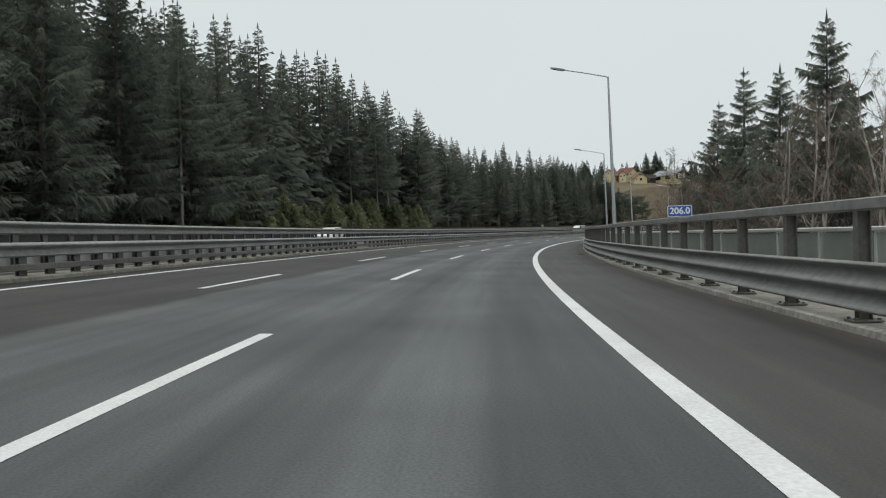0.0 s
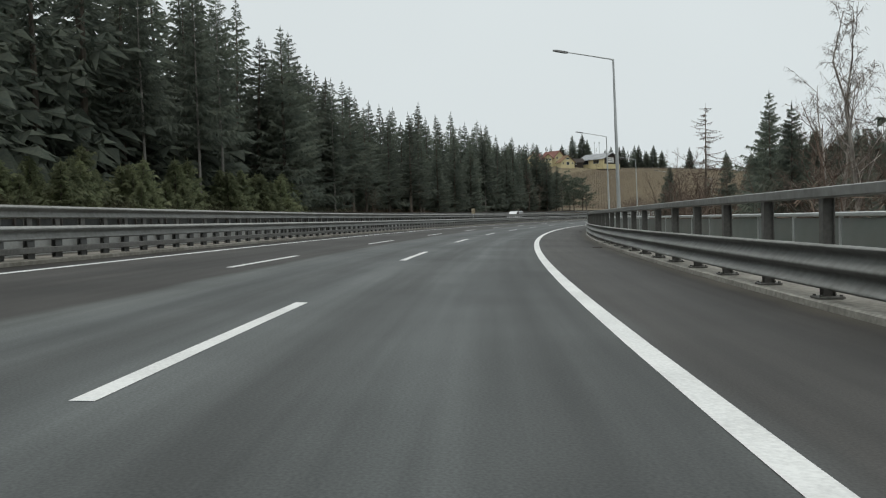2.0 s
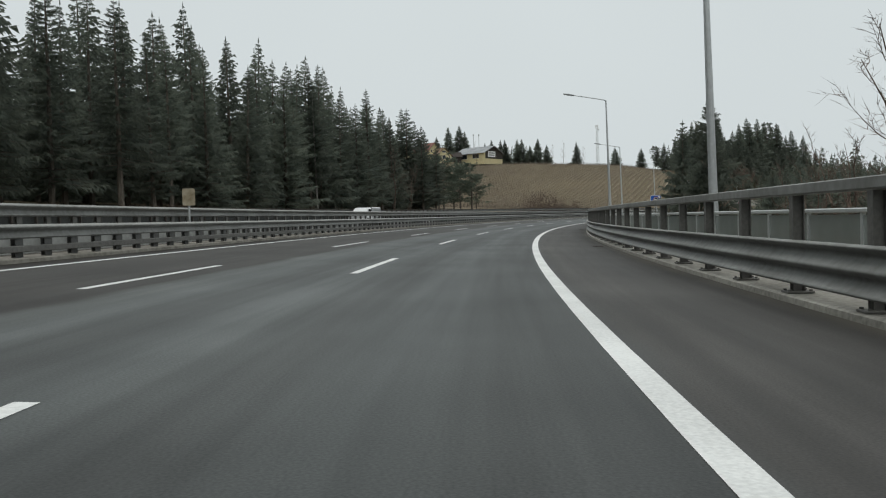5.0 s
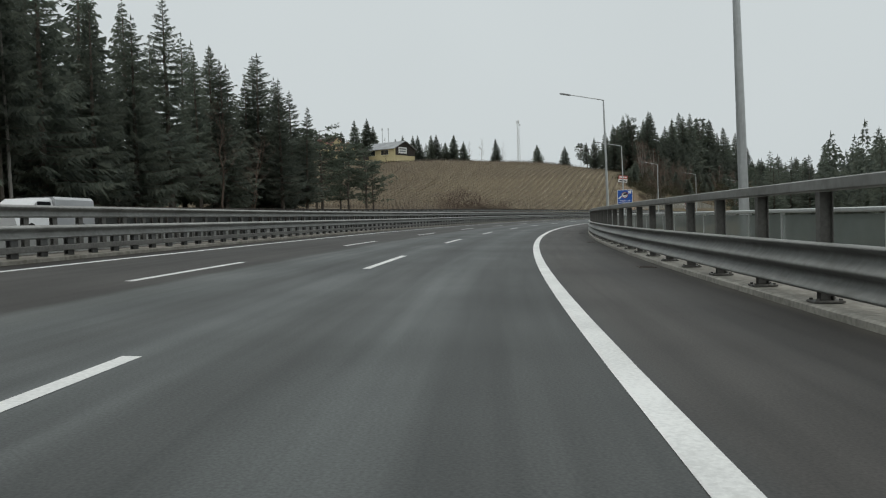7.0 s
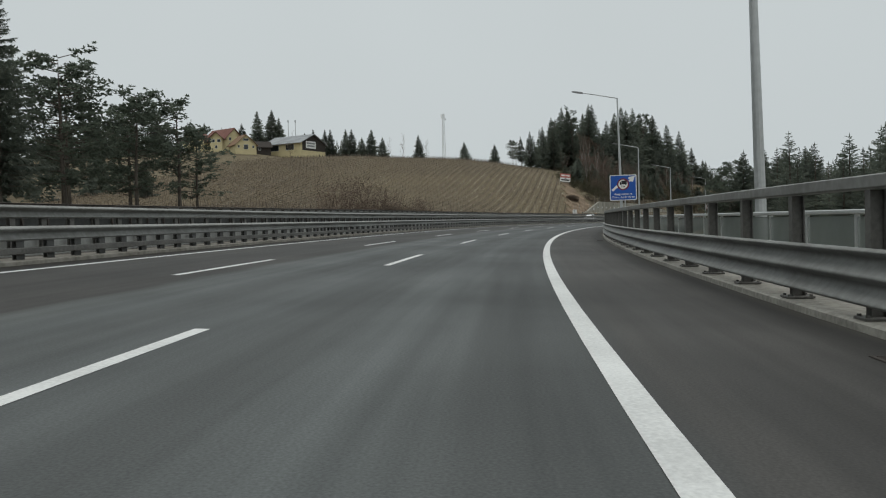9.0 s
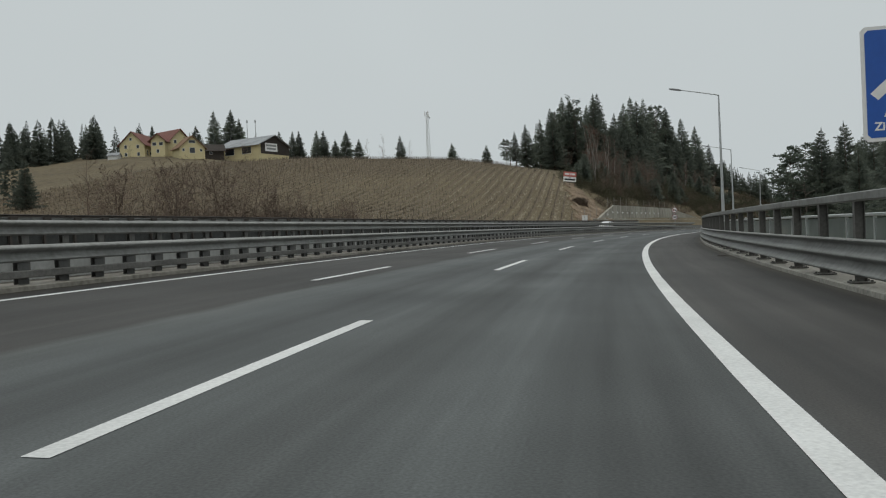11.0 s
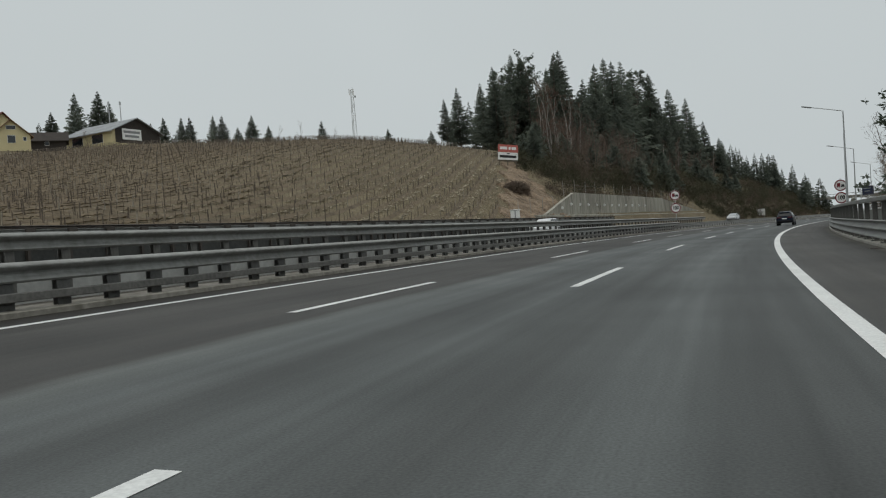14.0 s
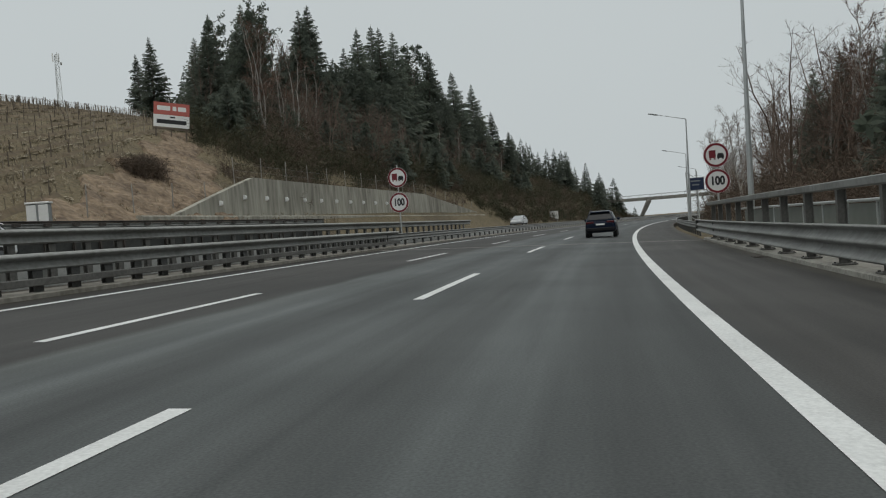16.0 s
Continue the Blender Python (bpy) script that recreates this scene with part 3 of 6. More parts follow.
BIRCH_BARK = material("birch_bark", (0.52, 0.48, 0.43), 0.75, tint=(0.12, 0.10, 0.09), scale=1.2, fine=4, stretch=(1, 1, 0.5))
TWIG = material("bare_twigs", (0.180, 0.135, 0.108), 0.9, dark=0.6, scale=0.6, fine=5, each=0.2, spec=0.2)
TWIG_RED = material("reddish_twigs", (0.165, 0.105, 0.078), 0.9, dark=0.55, scale=0.5, fine=4, each=0.2, spec=0.2)
TWIG_PALE = material("birch_twigs", (0.27, 0.225, 0.19), 0.9, dark=0.6, scale=0.6, fine=5, each=0.15, spec=0.2)
SCRUB = material("brown_scrub", (0.165, 0.122, 0.092), 0.9, tint=(0.075, 0.062, 0.048), scale=0.3, fine=3, spec=0.2)
SCRUB_GREEN = material("evergreen_scrub", (0.085, 0.080, 0.045), 0.9, tint=(0.035, 0.040, 0.026), scale=0.3, fine=3, spec=0.2)
STRAW = material("straw_grass", (0.41, 0.365, 0.275), 0.95, tint=(0.20, 0.155, 0.09), scale=0.4, fine=4)


class Soup:
    """Loose triangles and quads, gathered fast."""

    def __init__(self):
        self.v, self.f = [], []

    def quad(self, a, b, c, d):
        n = len(self.v)
        self.v += [a, b, c, d]
        self.f.append((n, n + 1, n + 2, n + 3))

    def tri(self, a, b, c):
        n = len(self.v)
        self.v += [a, b, c]
        self.f.append((n, n + 1, n + 2))

    def limb(self, a, b, ra, rb, sides=4):
        way = (b - a).normalized()
        side = way.cross(Vector((0, 0, 1)) if abs(way.z) < 0.9 else Vector((1, 0, 0))).normalized()
        up = side.cross(way)
        n = len(self.v)
        for p, r in ((a, ra), (b, rb)):
            self.v += [p + r * (math.cos(k * math.tau / sides) * side + math.sin(k * math.tau / sides) * up) for k in range(sides)]
        self.f += [(n + k, n + (k + 1) % sides, n + sides + (k + 1) % sides, n + sides + k) for k in range(sides)]

    def mesh(self, name, mat):
        me = bpy.data.meshes.new(name)
        me.from_pydata([tuple(p) for p in self.v], [], self.f)
        for q in (mat if isinstance(mat, (list, tuple)) else [mat]):
            me.materials.append(q)
        return me


def trunk_soup(h, r, rng, lean=0.02):
    t = Soup()
    off, last, steps = Vector((0, 0, 0)), None, 7
    pts = []
    for i in range(steps + 1):
        u = i / steps
        pts.append((Vector((off.x, off.y, -0.6 if i == 0 else h * u)), r * (1.12 if i == 0 else (1 - u) ** 0.8 + 0.02)))
        off += Vector((rng.uniform(-1, 1), rng.uniform(-1, 1), 0)) * lean * h / steps
    for (a, ra), (b, rb) in zip(pts, pts[1:]):
        t.limb(a, b, ra, rb, 7)
    return t, pts


def at_height(pts, z):
    for (a, _), (b, _) in zip(pts, pts[1:]):
        if z <= b.z:
            return a.lerp(b, max(0, min(1, (z - a.z) / max(1e-6, b.z - a.z))))
    return pts[-1][0]


def spruce_meshes(h, width, bare, seed, dense=1.0, droop=0.35, blades=5, fan=3, girth=0.0105, fine=1.0, taper=0.88):
    """Trunk and crown of a spruce: whorls of drooping boughs, each a spine with fans of narrow sprays to both sides."""
    rng = random.Random(seed)
    t, pts = trunk_soup(h, girth * h + 0.04, rng)
    c = Soup()
    z = bare * h
    swell = [rng.uniform(0.78, 1.2) for _ in range(40)]
    while z < h * 0.985:
        u = (z - bare * h) / (h - bare * h)
        reach = width * (1 - u) ** taper * (0.55 + 0.45 * min(1, u * 5 + 0.45)) + 0.14
        count = max(5, round((8 - 2.6 * u) * dense))
        turn = rng.uniform(0, math.tau)
        for k in range(count):
            a = turn + math.tau * (k + rng.uniform(-0.38, 0.38)) / count
            lobe = swell[int(u * 4.99) * 8 + int((a % math.tau) / math.tau * 7.99)]
            length = reach * rng.uniform(0.58, 1.15) * lobe
            out = Vector((math.cos(a), math.sin(a), 0))
            side = Vector((-math.sin(a), math.cos(a), 0))
            root = at_height(pts, min(h, z + rng.uniform(-0.35, 0.35)))
            rise = (0.28 * u - droop * rng.uniform(0.6, 1.3) * (1 - u)) * length
            spine = []
            for j in range(blades + 1):
                w = j / blades
                spine.append(root + out * length * w + side * rng.gauss(0, 0.03) * length + Vector((0, 0, rise * w + 0.24 * length * w * w * (1 - 0.6 * u) - 0.05)))
            if z < 0.3 * h and fan > 1:
                t.limb(spine[0], spine[-2], 0.028 + 0.001 * h, 0.008, 3)
            for j in range(blades):
                p, q = spine[j], spine[j + 1]
                w = (j + 0.5) / blades
                spread = (0.16 + 0.5 * length * (1 - w) ** 0.7 * (0.35 + w)) * rng.uniform(0.7, 1.2) * fine
                if j == 0:
                    p = p.lerp(q, 0.35)
                for sg in (1, -1):
                    for f in range(fan):
                        a0, a1 = p.lerp(q, f / fan), p.lerp(q, min(1, (f + 1.15) / fan))
                        far = spread * rng.uniform(0.6, 1.15)
                        tip = a1 + out * far * rng.uniform(0.1, 0.7) + side * sg * far * rng.uniform(0.45, 0.95) - Vector((0, 0, far * rng.uniform(0.4, 1.15)))
                        c.tri(a0, a1, tip)
                if rng.random() < 0.75:
                    hang = q + out * rng.uniform(-0.1, 0.2) + side * rng.uniform(-0.25, 0.25) * spread + Vector((0, 0, -rng.uniform(0.3, 0.9) * spread - 0.08))
                    c.tri(p.lerp(q, 0.4), q, hang)
            c.tri(spine[-2] + side * 0.07, spine[-2] - side * 0.07, spine[-1] + out * 0.16 * length)
        z += (0.027 * h * rng.uniform(0.8, 1.2) * (1.12 - 0.58 * u)) / dense ** 0.5
    top = pts[-1][0]
    for k in range(4):
        a = k * math.tau / 4
        c.tri(top + Vector((0.1 * math.cos(a), 0.1 * math.sin(a), -0.45)), top + Vector((-0.1 * math.sin(a), 0.1 * math.cos(a), -0.45)), top + Vector((0, 0, 0.35)))
    return t, c


def pine_meshes(h, width, bare, seed):
    """Trunk and crown of a Scots pine: bare stem, bent boughs, clumps of needles."""
    rng = random.Random(seed)
    t, pts = trunk_soup(h, 0.012 * h + 0.04, rng, 0.05)
    c = Soup()
    z = bare * h
    while z < h * 0.99:
        u = (z - bare * h) / (h - bare * h)
        a = rng.uniform(0, math.tau)
        length = width * (0.45 + 0.75 * math.sin(math.pi * min(1, 0.22 + 0.72 * u))) * rng.uniform(0.45, 1.1)
        out = Vector((math.cos(a), math.sin(a), 0))
        root = at_height(pts, z)
        mid = root + out * length * 0.55 + Vector((0, 0, rng.uniform(-0.05, 0.25) * length))
        end = mid + out * length * 0.45 + Vector((rng.uniform(-0.2, 0.2), rng.uniform(-0.2, 0.2), rng.uniform(0.0, 0.3))) * length
        t.limb(root, mid, 0.05, 0.03, 4)
        t.limb(mid, end, 0.03, 0.012, 3)
        for base, size in ((end, 0.5), (mid.lerp(end, 0.45), 0.45), (mid, 0.34)):
            for _ in range(6):
                o = base + Vector((rng.gauss(0, 0.36), rng.gauss(0, 0.36), rng.gauss(0.06, 0.16))) * (0.5 + 0.25 * length)
                for _ in range(8):
                    d = Vector((rng.gauss(0, 1), rng.gauss(0, 1), rng.gauss(0.15, 0.45))).normalized() * size * rng.uniform(0.5, 1.0)
                    s = d.cross(Vector((rng.gauss(0, 1), rng.gauss(0, 1), rng.gauss(0, 1)))).normalized() * size * 0.17
                    c.quad(o - d * 0.1, o + d * 0.5 + s, o + d, o + d * 0.5 - s)
        z += 0.015 * h * rng.uniform(0.6, 1.4)
    return t, c


def bare_meshes(h, width, seed, up=0.75, stems=1, twigs=3, start=0.25, splay=0.26, hang=0.0, fine=0.009):
    """Trunk and bare crown of a leafless tree: limbs, boughs, and fine twigs."""
    rng = random.Random(seed)
    t, c = Soup(), Soup()
    for k in range(stems):
        a = rng.uniform(0, math.tau)
        lean = Vector((math.cos(a), math.sin(a), 0)) * (splay if stems > 1 else 0.05) * h
        r0 = (0.008 * h + 0.03) / stems ** 0.3
        pts = [(Vector((0, 0, -0.5)) + lean * 0.02, r0)]
        for i in range(1, 8):
            u = i / 7
            pts.append((lean * u ** 1.2 + Vector((rng.gauss(0, 0.012) * h, rng.gauss(0, 0.012) * h, h * u)), r0 * (1 - u) ** 0.9 + 0.012))
        for (p, ra), (q, rb) in zip(pts, pts[1:]):
            t.limb(p, q, ra, rb, 6)
        limbs = round(20 / stems ** 0.5)
        for i in range(limbs):
            u = start + (0.98 - start) * (i + rng.random()) / limbs
            root = at_height(pts, h * u)
            a = rng.uniform(0, math.tau)
            way = Vector((math.cos(a), math.sin(a), up * rng.uniform(0.7, 1.5))).normalized()
            length = width * (1.15 - 0.75 * u) * rng.uniform(0.6, 1.15)
            p, rad = root, 0.022 * length * 0.5 + 0.016
            for seg in range(4):
                q = p + way * length / 4
                way = (way + Vector((rng.gauss(0, 0.16), rng.gauss(0, 0.16), rng.gauss(0.1, 0.12)))).normalized()
                t.limb(p, q, rad * 0.62, rad * 0.45, 3)
                rad *= 0.72
                for _ in range(3 if seg else 1):
                    o = p.lerp(q, rng.random())
                    w2 = (way + Vector((rng.gauss(0, 0.7), rng.gauss(0, 0.7), rng.gauss(0.15, 0.4)))).normalized()
                    l2 = length * rng.uniform(0.22, 0.42)
                    e = o + w2 * l2
                    s2 = w2.cross(Vector((rng.gauss(0, 1), rng.gauss(0, 1), rng.gauss(0, 1)))).normalized() * 0.013
                    c.tri(o + s2, o - s2, e)
                    for _ in range(twigs):
                        o3 = o.lerp(e, rng.uniform(0.2, 1))
                        w3 = (w2 + Vector((rng.gauss(0, 0.6), rng.gauss(0, 0.6), rng.gauss(0.1 - hang, 0.45)))).normalized()
                        e3 = o3 + w3 * l2 * rng.uniform(0.35, 0.8)
                        s3 = w3.cross(Vector((rng.gauss(0, 1), rng.gauss(0, 1), rng.gauss(0, 1)))).normalized() * fine
                        c.tri(o3 + s3, o3 - s3, e3)
                p = q
    return t, c


def larch_meshes(h, width, seed):
    """Trunk and bare crown of a larch: straight stem, level boughs that sag and turn up, short hanging twigs."""
    rng = random.Random(seed)
    t, pts = trunk_soup(h, 0.2, rng, 0.01)
    c = Soup()
    z = 0.3 * h
    while z < h * 0.985:
        u = (z - 0.3 * h) / (0.7 * h)
        for k in range(rng.choice((2, 3, 4, 5))):
            a = rng.uniform(0, math.tau)
            sag = rng.uniform(-0.42, 0.02)
            length = (width * (1 - u) ** 0.8 + 0.2) * rng.uniform(0.5, 1.15)
            out, side = Vector((math.cos(a), math.sin(a), 0)), Vector((-math.sin(a), math.cos(a), 0))
            p = at_height(pts, z)
            for j in range(5):
                w = j / 5
                q = p + (out + side * rng.gauss(0, 0.12)) * length / 5 + Vector((0, 0, (sag + 0.55 * w) * length / 5))
                c.limb(p, q, 0.026 * (1 - w) + 0.008, 0.026 * (0.8 - w) + 0.008, 3)
                for _ in range(7):
                    o = p.lerp(q, rng.random())
                    e = o + (side * rng.choice((-1, 1)) * rng.uniform(0.1, 0.5) + out * rng.uniform(0, 0.4) + Vector((0, 0, -rng.uniform(0.1, 0.45)))) * (0.35 + 0.3 * length * (1 - w))
                    g = Vector((rng.gauss(0, 1), rng.gauss(0, 1), 0)).normalized() * 0.016
                    c.tri(o + g, o - g, e)
                p = q
        z += 0.022 * h * rng.uniform(0.7, 1.3)
    return t, c


class Kind:
    """Trees of one make that share two meshes."""

    def __init__(self, name, soups, bark, leaf, label, group):
        self.name, self.label, self.group = name, label, group
        self.trunk, self.crown = soups[0].mesh("trunk", bark), soups[1].mesh("crown", leaf)

    def grow(self, s, d, scale=1.0, rng=random, sink=0.15, lean=1.5, wide=1.0):
        p = place(s, d, sink)
        ob = empty(self.name, pose(*p, rng.uniform(-lean, lean), rng.uniform(-lean, lean), rng.uniform(0, 360)), self.label, "tree", self.group)
        ob.scale = (scale * wide, scale * wide, scale)
        for name, me in (("trunk", self.trunk), ("crown", self.crown)):
            q = new(name, me)
            q.parent = ob
        return ob


FOREST = "spruces of the wood beside the motorway"
SPRUCES = [Kind("spruce_tree", spruce_meshes(24, w, b, k, de, blades=5, fan=4, fine=0.82), BARK, NEEDLE, "tall dark green spruce at the edge of a dense wood", FOREST) for k, (w, b, de) in enumerate(((4.6, 0.06, 1.0), (4.0, 0.14, 1.0), (5.0, 0.03, 1.05), (3.8, 0.24, 0.95), (4.4, 0.10, 1.0)))]
FULL = [Kind("spruce_tree", spruce_meshes(18, w, 0.03, 40 + k, 1.05, 0.3, 6, 3), BARK, NEEDLE, "full dark green spruce standing free below the bridge", "free-standing spruces") for k, w in enumerate((4.8, 5.5))]
SLIM = Kind("spruce_tree", spruce_meshes(18, 3.3, 0.05, 51, 0.95, 0.55, 5), BARK, NEEDLE, "slender dark spruce with drooping boughs", "free-standing spruces")
YOUNG = [Kind("young_spruce", spruce_meshes(4.5, 1.6, 0.02, 60 + k, 0.8, 0.1, 3, 2), BARK, NEEDLE_YOUNG, "young yellowish-green spruce at the wood's edge", "young spruces") for k in range(2)]
HILL = [Kind("spruce_tree", spruce_meshes(24, w, b, 70 + k, 1.2, 0.4, 4, 2, fine=1.15, taper=1.0), BARK, NEEDLE, "dark spruce in the wood on the hill", "spruces on the hill") for k, (w, b) in enumerate(((4.6, 0.10), (4.0, 0.2), (5.0, 0.06)))]
BACK = [Kind("spruce_tree", spruce_meshes(24, w, 0.1, 75 + k, 0.75, 0.35, 3, 1, fine=1.35, taper=0.95), BARK, NEEDLE, "tall dark green spruce within a dense wood", FOREST) for k, w in enumerate((4.8, 4.2))]
PINES = [Kind("pine_tree", pine_meshes(14, 3.7, b, 80 + k), BARK, NEEDLE_PINE, "spreading Scots pine with clumped needles", "pines by the motorway") for k, b in enumerate((0.14, 0.34, 0.20))]
BARE = [Kind("bare_tree", bare_meshes(12, w, 90 + k, u, st), TWIG, TWIG, "leafless brown tree with fine twigs", "bare trees") for k, (w, u, st) in enumerate(((3.6, 0.9, 1), (4.2, 0.6, 2), (3.2, 1.2, 3)))]
BIRCH = [Kind("birch_tree", bare_meshes(12, 3.4, 100 + k, 1.1, st, 11, 0.28, 0.10, 1.5, 0.006), BIRCH_BARK, TWIG_PALE, "leafless birch with a pale trunk and brown twigs", "birches below the bridge") for k, st in enumerate((2, 3))]
BUSHY = [Kind("bare_tree", bare_meshes(12, 5.2, 120 + k, 0.7, 5, 7, 0.10, 0.22, 0.0, 0.022), TWIG, TWIG, "leafless brown tree with many stems and dense twigs", "bare trees below the vineyard") for k in range(2)]
REDDISH = [Kind("bare_tree", bare_meshes(12, 3.0, 125 + k, 1.5, st, 6, 0.2, 0.12, 0.0, 0.016), PALE_BARK, TWIG_RED, "leafless reddish-brown tree with a pale stem", "bare trees on the bank") for k, st in enumerate((1, 2))]
DARK_YOUNG = [Kind("young_spruce", spruce_meshes(6, 2.2, 0.02, 64 + k, 0.65, 0.1, 3, 1, fine=1.3), BARK, NEEDLE, "young dark spruce on the wooded bank", "young spruces on the bank") for k in range(2)]
LARCH = Kind("larch_tree", larch_meshes(18, 5.2, 111), BARK, TWIG, "tall bare larch with level boughs", "bare trees")
HIGH = Kind("spruce_tree", spruce_meshes(24, 3.8, 0.36, 31, 0.9, 0.4, girth=0.0055), PALE_BARK, NEEDLE, "tall spruce with a long pale bare trunk", FOREST)

rng = random.Random(7)
# the wood on the left: its height falls from 27 to 19 metres along the road
TOP_S, TOP_H = (14, 75, 105, 130, 158, 175, 190, 205, 232, 250, 270, 290), (24.5, 23.5, 25.0, 26.0, 23.0, 19.0, 19.5, 18.5, 21.8, 20.0, 17.6, 16.0)
for d0, gap, tall in ((-32.0, 5.0, 0.93), (-36.5, 5.0, 1.02), (-41.5, 5.4, 1.10)):
    s = 14.0 + rng.uniform(0, 3)
    while s < 284 - max(0.0, -d0 - 34) * 0.9:
        here = float(np.interp(s, TOP_S, TOP_H)) / 24.4
        gone = d0 > -33 and 88 < s < 140
        if not gone and rng.random() < 0.96:
            rng.choice(BACK if d0 < -35 else SPRUCES).grow(s + rng.uniform(-1.5, 1.5), d0 + rng.uniform(-1.4, 1.4), tall * here * rng.uniform(0.84, 1.06), rng, wide=rng.uniform(1.0, 1.28))
        s += gap * rng.uniform(0.75, 1.25)
for _ in range(52):
    rng.choice(YOUNG).grow(rng.uniform(76, 150), rng.uniform(-31.5, -28.2), rng.uniform(0.55, 1.2), rng, wide=1.2)
for s, d in ((68.3, -30.5), (117.8, -32.5), (123.5, -30.5), (128.1, -30.5), (157.7, -30.5), (229, -30.5)):
    HIGH.grow(s, d, float(np.interp(s, TOP_S, TOP_H)) / 24.4 * rng.uniform(0.8, 0.95), rng, lean=0.6)
for s, d, k, sc in ((262, -34, 0, 0.72), (268, -37, 1, 0.76), (274, -35, 2, 0.78), (279, -38, 0, 0.8), (283, -35, 4, 0.66)):
    SPRUCES[k].grow(s, d, sc, rng, wide=1.4)
for s, d, k, top in ((284, -36, 2, 15.0), (289.5, -34, 0, 15.4), (294, -37, 1, 15.0), (298.5, -34, 2, 14.0), (302, -37, 0, 13.6), (305, -34, 1, 14.4), (309, -34.5, 2, 12.2)):
    PINES[k].grow(s, d, (top - ground_at(s, d)) / 14.2, rng, wide=1.25)
for s, d, k, top in ((142.5, -34, 0, 24.0), (148, -34.5, 1, 22.5), (154, -33.5, 2, 23.5), (159, -34, 0, 24.0), (163.5, -34.5, 1, 21.5)):
    SPRUCES[k].grow(s, d, (top - ground_at(s, d)) / 24.4, rng, wide=1.3)
FULL[0].grow(412, -135, max(0.4, (23.8 - ground_at(412, -135)) / 18.3), rng, wide=1.1)
for s, d, k, sc in ((256, -30, 0, 0.9), (262, -30, 1, 0.7), (330, -31, 0, 0.42), (335, -30.5, 1, 0.36), (339, -31, 2, 0.46), (346, -30.5, 2, 0.40), (348.5, -31, 1, 0.42), (351, -30.5, 0, 0.40), (357, -31, 1, 0.36), (364, -30.5, 0, 0.3), (372, -31, 2, 0.26), (380, -30.5, 0, 0.2), (170, -29.5, 1, 0.4), (336.5, -30, 1, 0.36), (345, -29.8, 0, 0.34), (349.5, -30, 2, 0.40), (356, -30.4, 0, 0.36), (366, -30.2, 2, 0.28)):
    BARE[k].grow(s, d, sc, rng)

# beside and below the bridge on the right
for kind, s, d, top in ((FULL[0], 66, 17, 13.8), (FULL[1], 44.7, 16.6, 12.6), (FULL[0], 36, 20, 13), (FULL[1], 55, 21, 11), (SLIM, 79, 18.5, 9.5), (FULL[0], 84, 17, 13.9), (FULL[1], 93, 20, 10), (FULL[1], 54, 16.3, 11.6), (FULL[0], 110.5, 16.2, 9.0), (SLIM, 105, 15.6, 9.0), (FULL[1], 99.5, 15.2, 7.6), (FULL[0], 115, 19, 8.2), (FULL[0], 28, 17, 10),
                        (FULL[0], 148, 19, 8.2), (FULL[1], 130, 19, 6.5), (FULL[0], 137, 21, 8), (FULL[1], 141, 24, 8.5), (FULL[0], 122, 20, 6.5), (FULL[1], 189.5, 12.6, 9.9), (FULL[0], 201, 12.1, 9.5), (FULL[0], 206, 20, 6.0), (SLIM, 164, 18, 6.6), (SLIM, 225, 18, 5.6), (FULL[0], 172, 24, 6.0)):
    kind.grow(s, d, (top - ground_at(s, d)) / 18.3, rng)
for _ in range(26):
    s = rng.choice((rng.uniform(24, 64), rng.uniform(70, 116), rng.uniform(120, 160)))
    d = rng.uniform(13.2, 16)
    rng.choice(BARE).grow(s, d, (rng.uniform(4.0, 7.0) - ground_at(s, d)) / 12.2, rng, wide=1.2)
for _ in range(30):
    s, d = rng.uniform(300, 415), rng.uniform(23, 32)
    rng.choice(SPRUCES if s < 385 else BACK).grow(s, d, ((rng.uniform(7.8, 10.6) if s < 352 else rng.uniform(11.0, 15.5)) - ground_at(s, d)) / 24.4, rng, wide=1.35)
LARCH.grow(138, 16, (12.9 - ground_at(138, 16)) / 18.2, rng, lean=0.5)
for k, s, d, top in ((0, 43, 13.5, 7.6), (1, 37, 13.5, 7.2), (0, 86, 14, 9.2), (1, 91, 14.5, 7.5), (1, 30, 13.5, 6.5)):
    BIRCH[k].grow(s, d, (top - ground_at(s, d)) / 12.2, rng)
for _ in range(54):
    s = rng.choice((rng.uniform(20, 112), rng.uniform(118, 178)))
    d = rng.uniform(14.5, 23)
    rng.choice(BARE).grow(s, d, (rng.uniform(3.0, 5.6) - ground_at(s, d)) / 12.2, rng)
for k, s, d, top in ((0, 440, 12.4, 13.8), (2, 444, 14.5, 15.2), (1, 434, 13, 10.5), (0, 452, 18, 14), (1, 430, 15, 9)):
    PINES[k].grow(s, d, (top - ground_at(s, d)) / 14.2, rng)
for _ in range(52):
    s, d = rng.uniform(468, 640), rng.uniform(10.5, 24)
    rng.choice(BARE).grow(s, d, rng.uniform(0.65, 1.02), rng)
for _ in range(7):
    s, d = rng.uniform(462, 520), rng.uniform(15, 30)
    rng.choice(FULL).grow(s, d, rng.uniform(0.5, 0.75), rng)

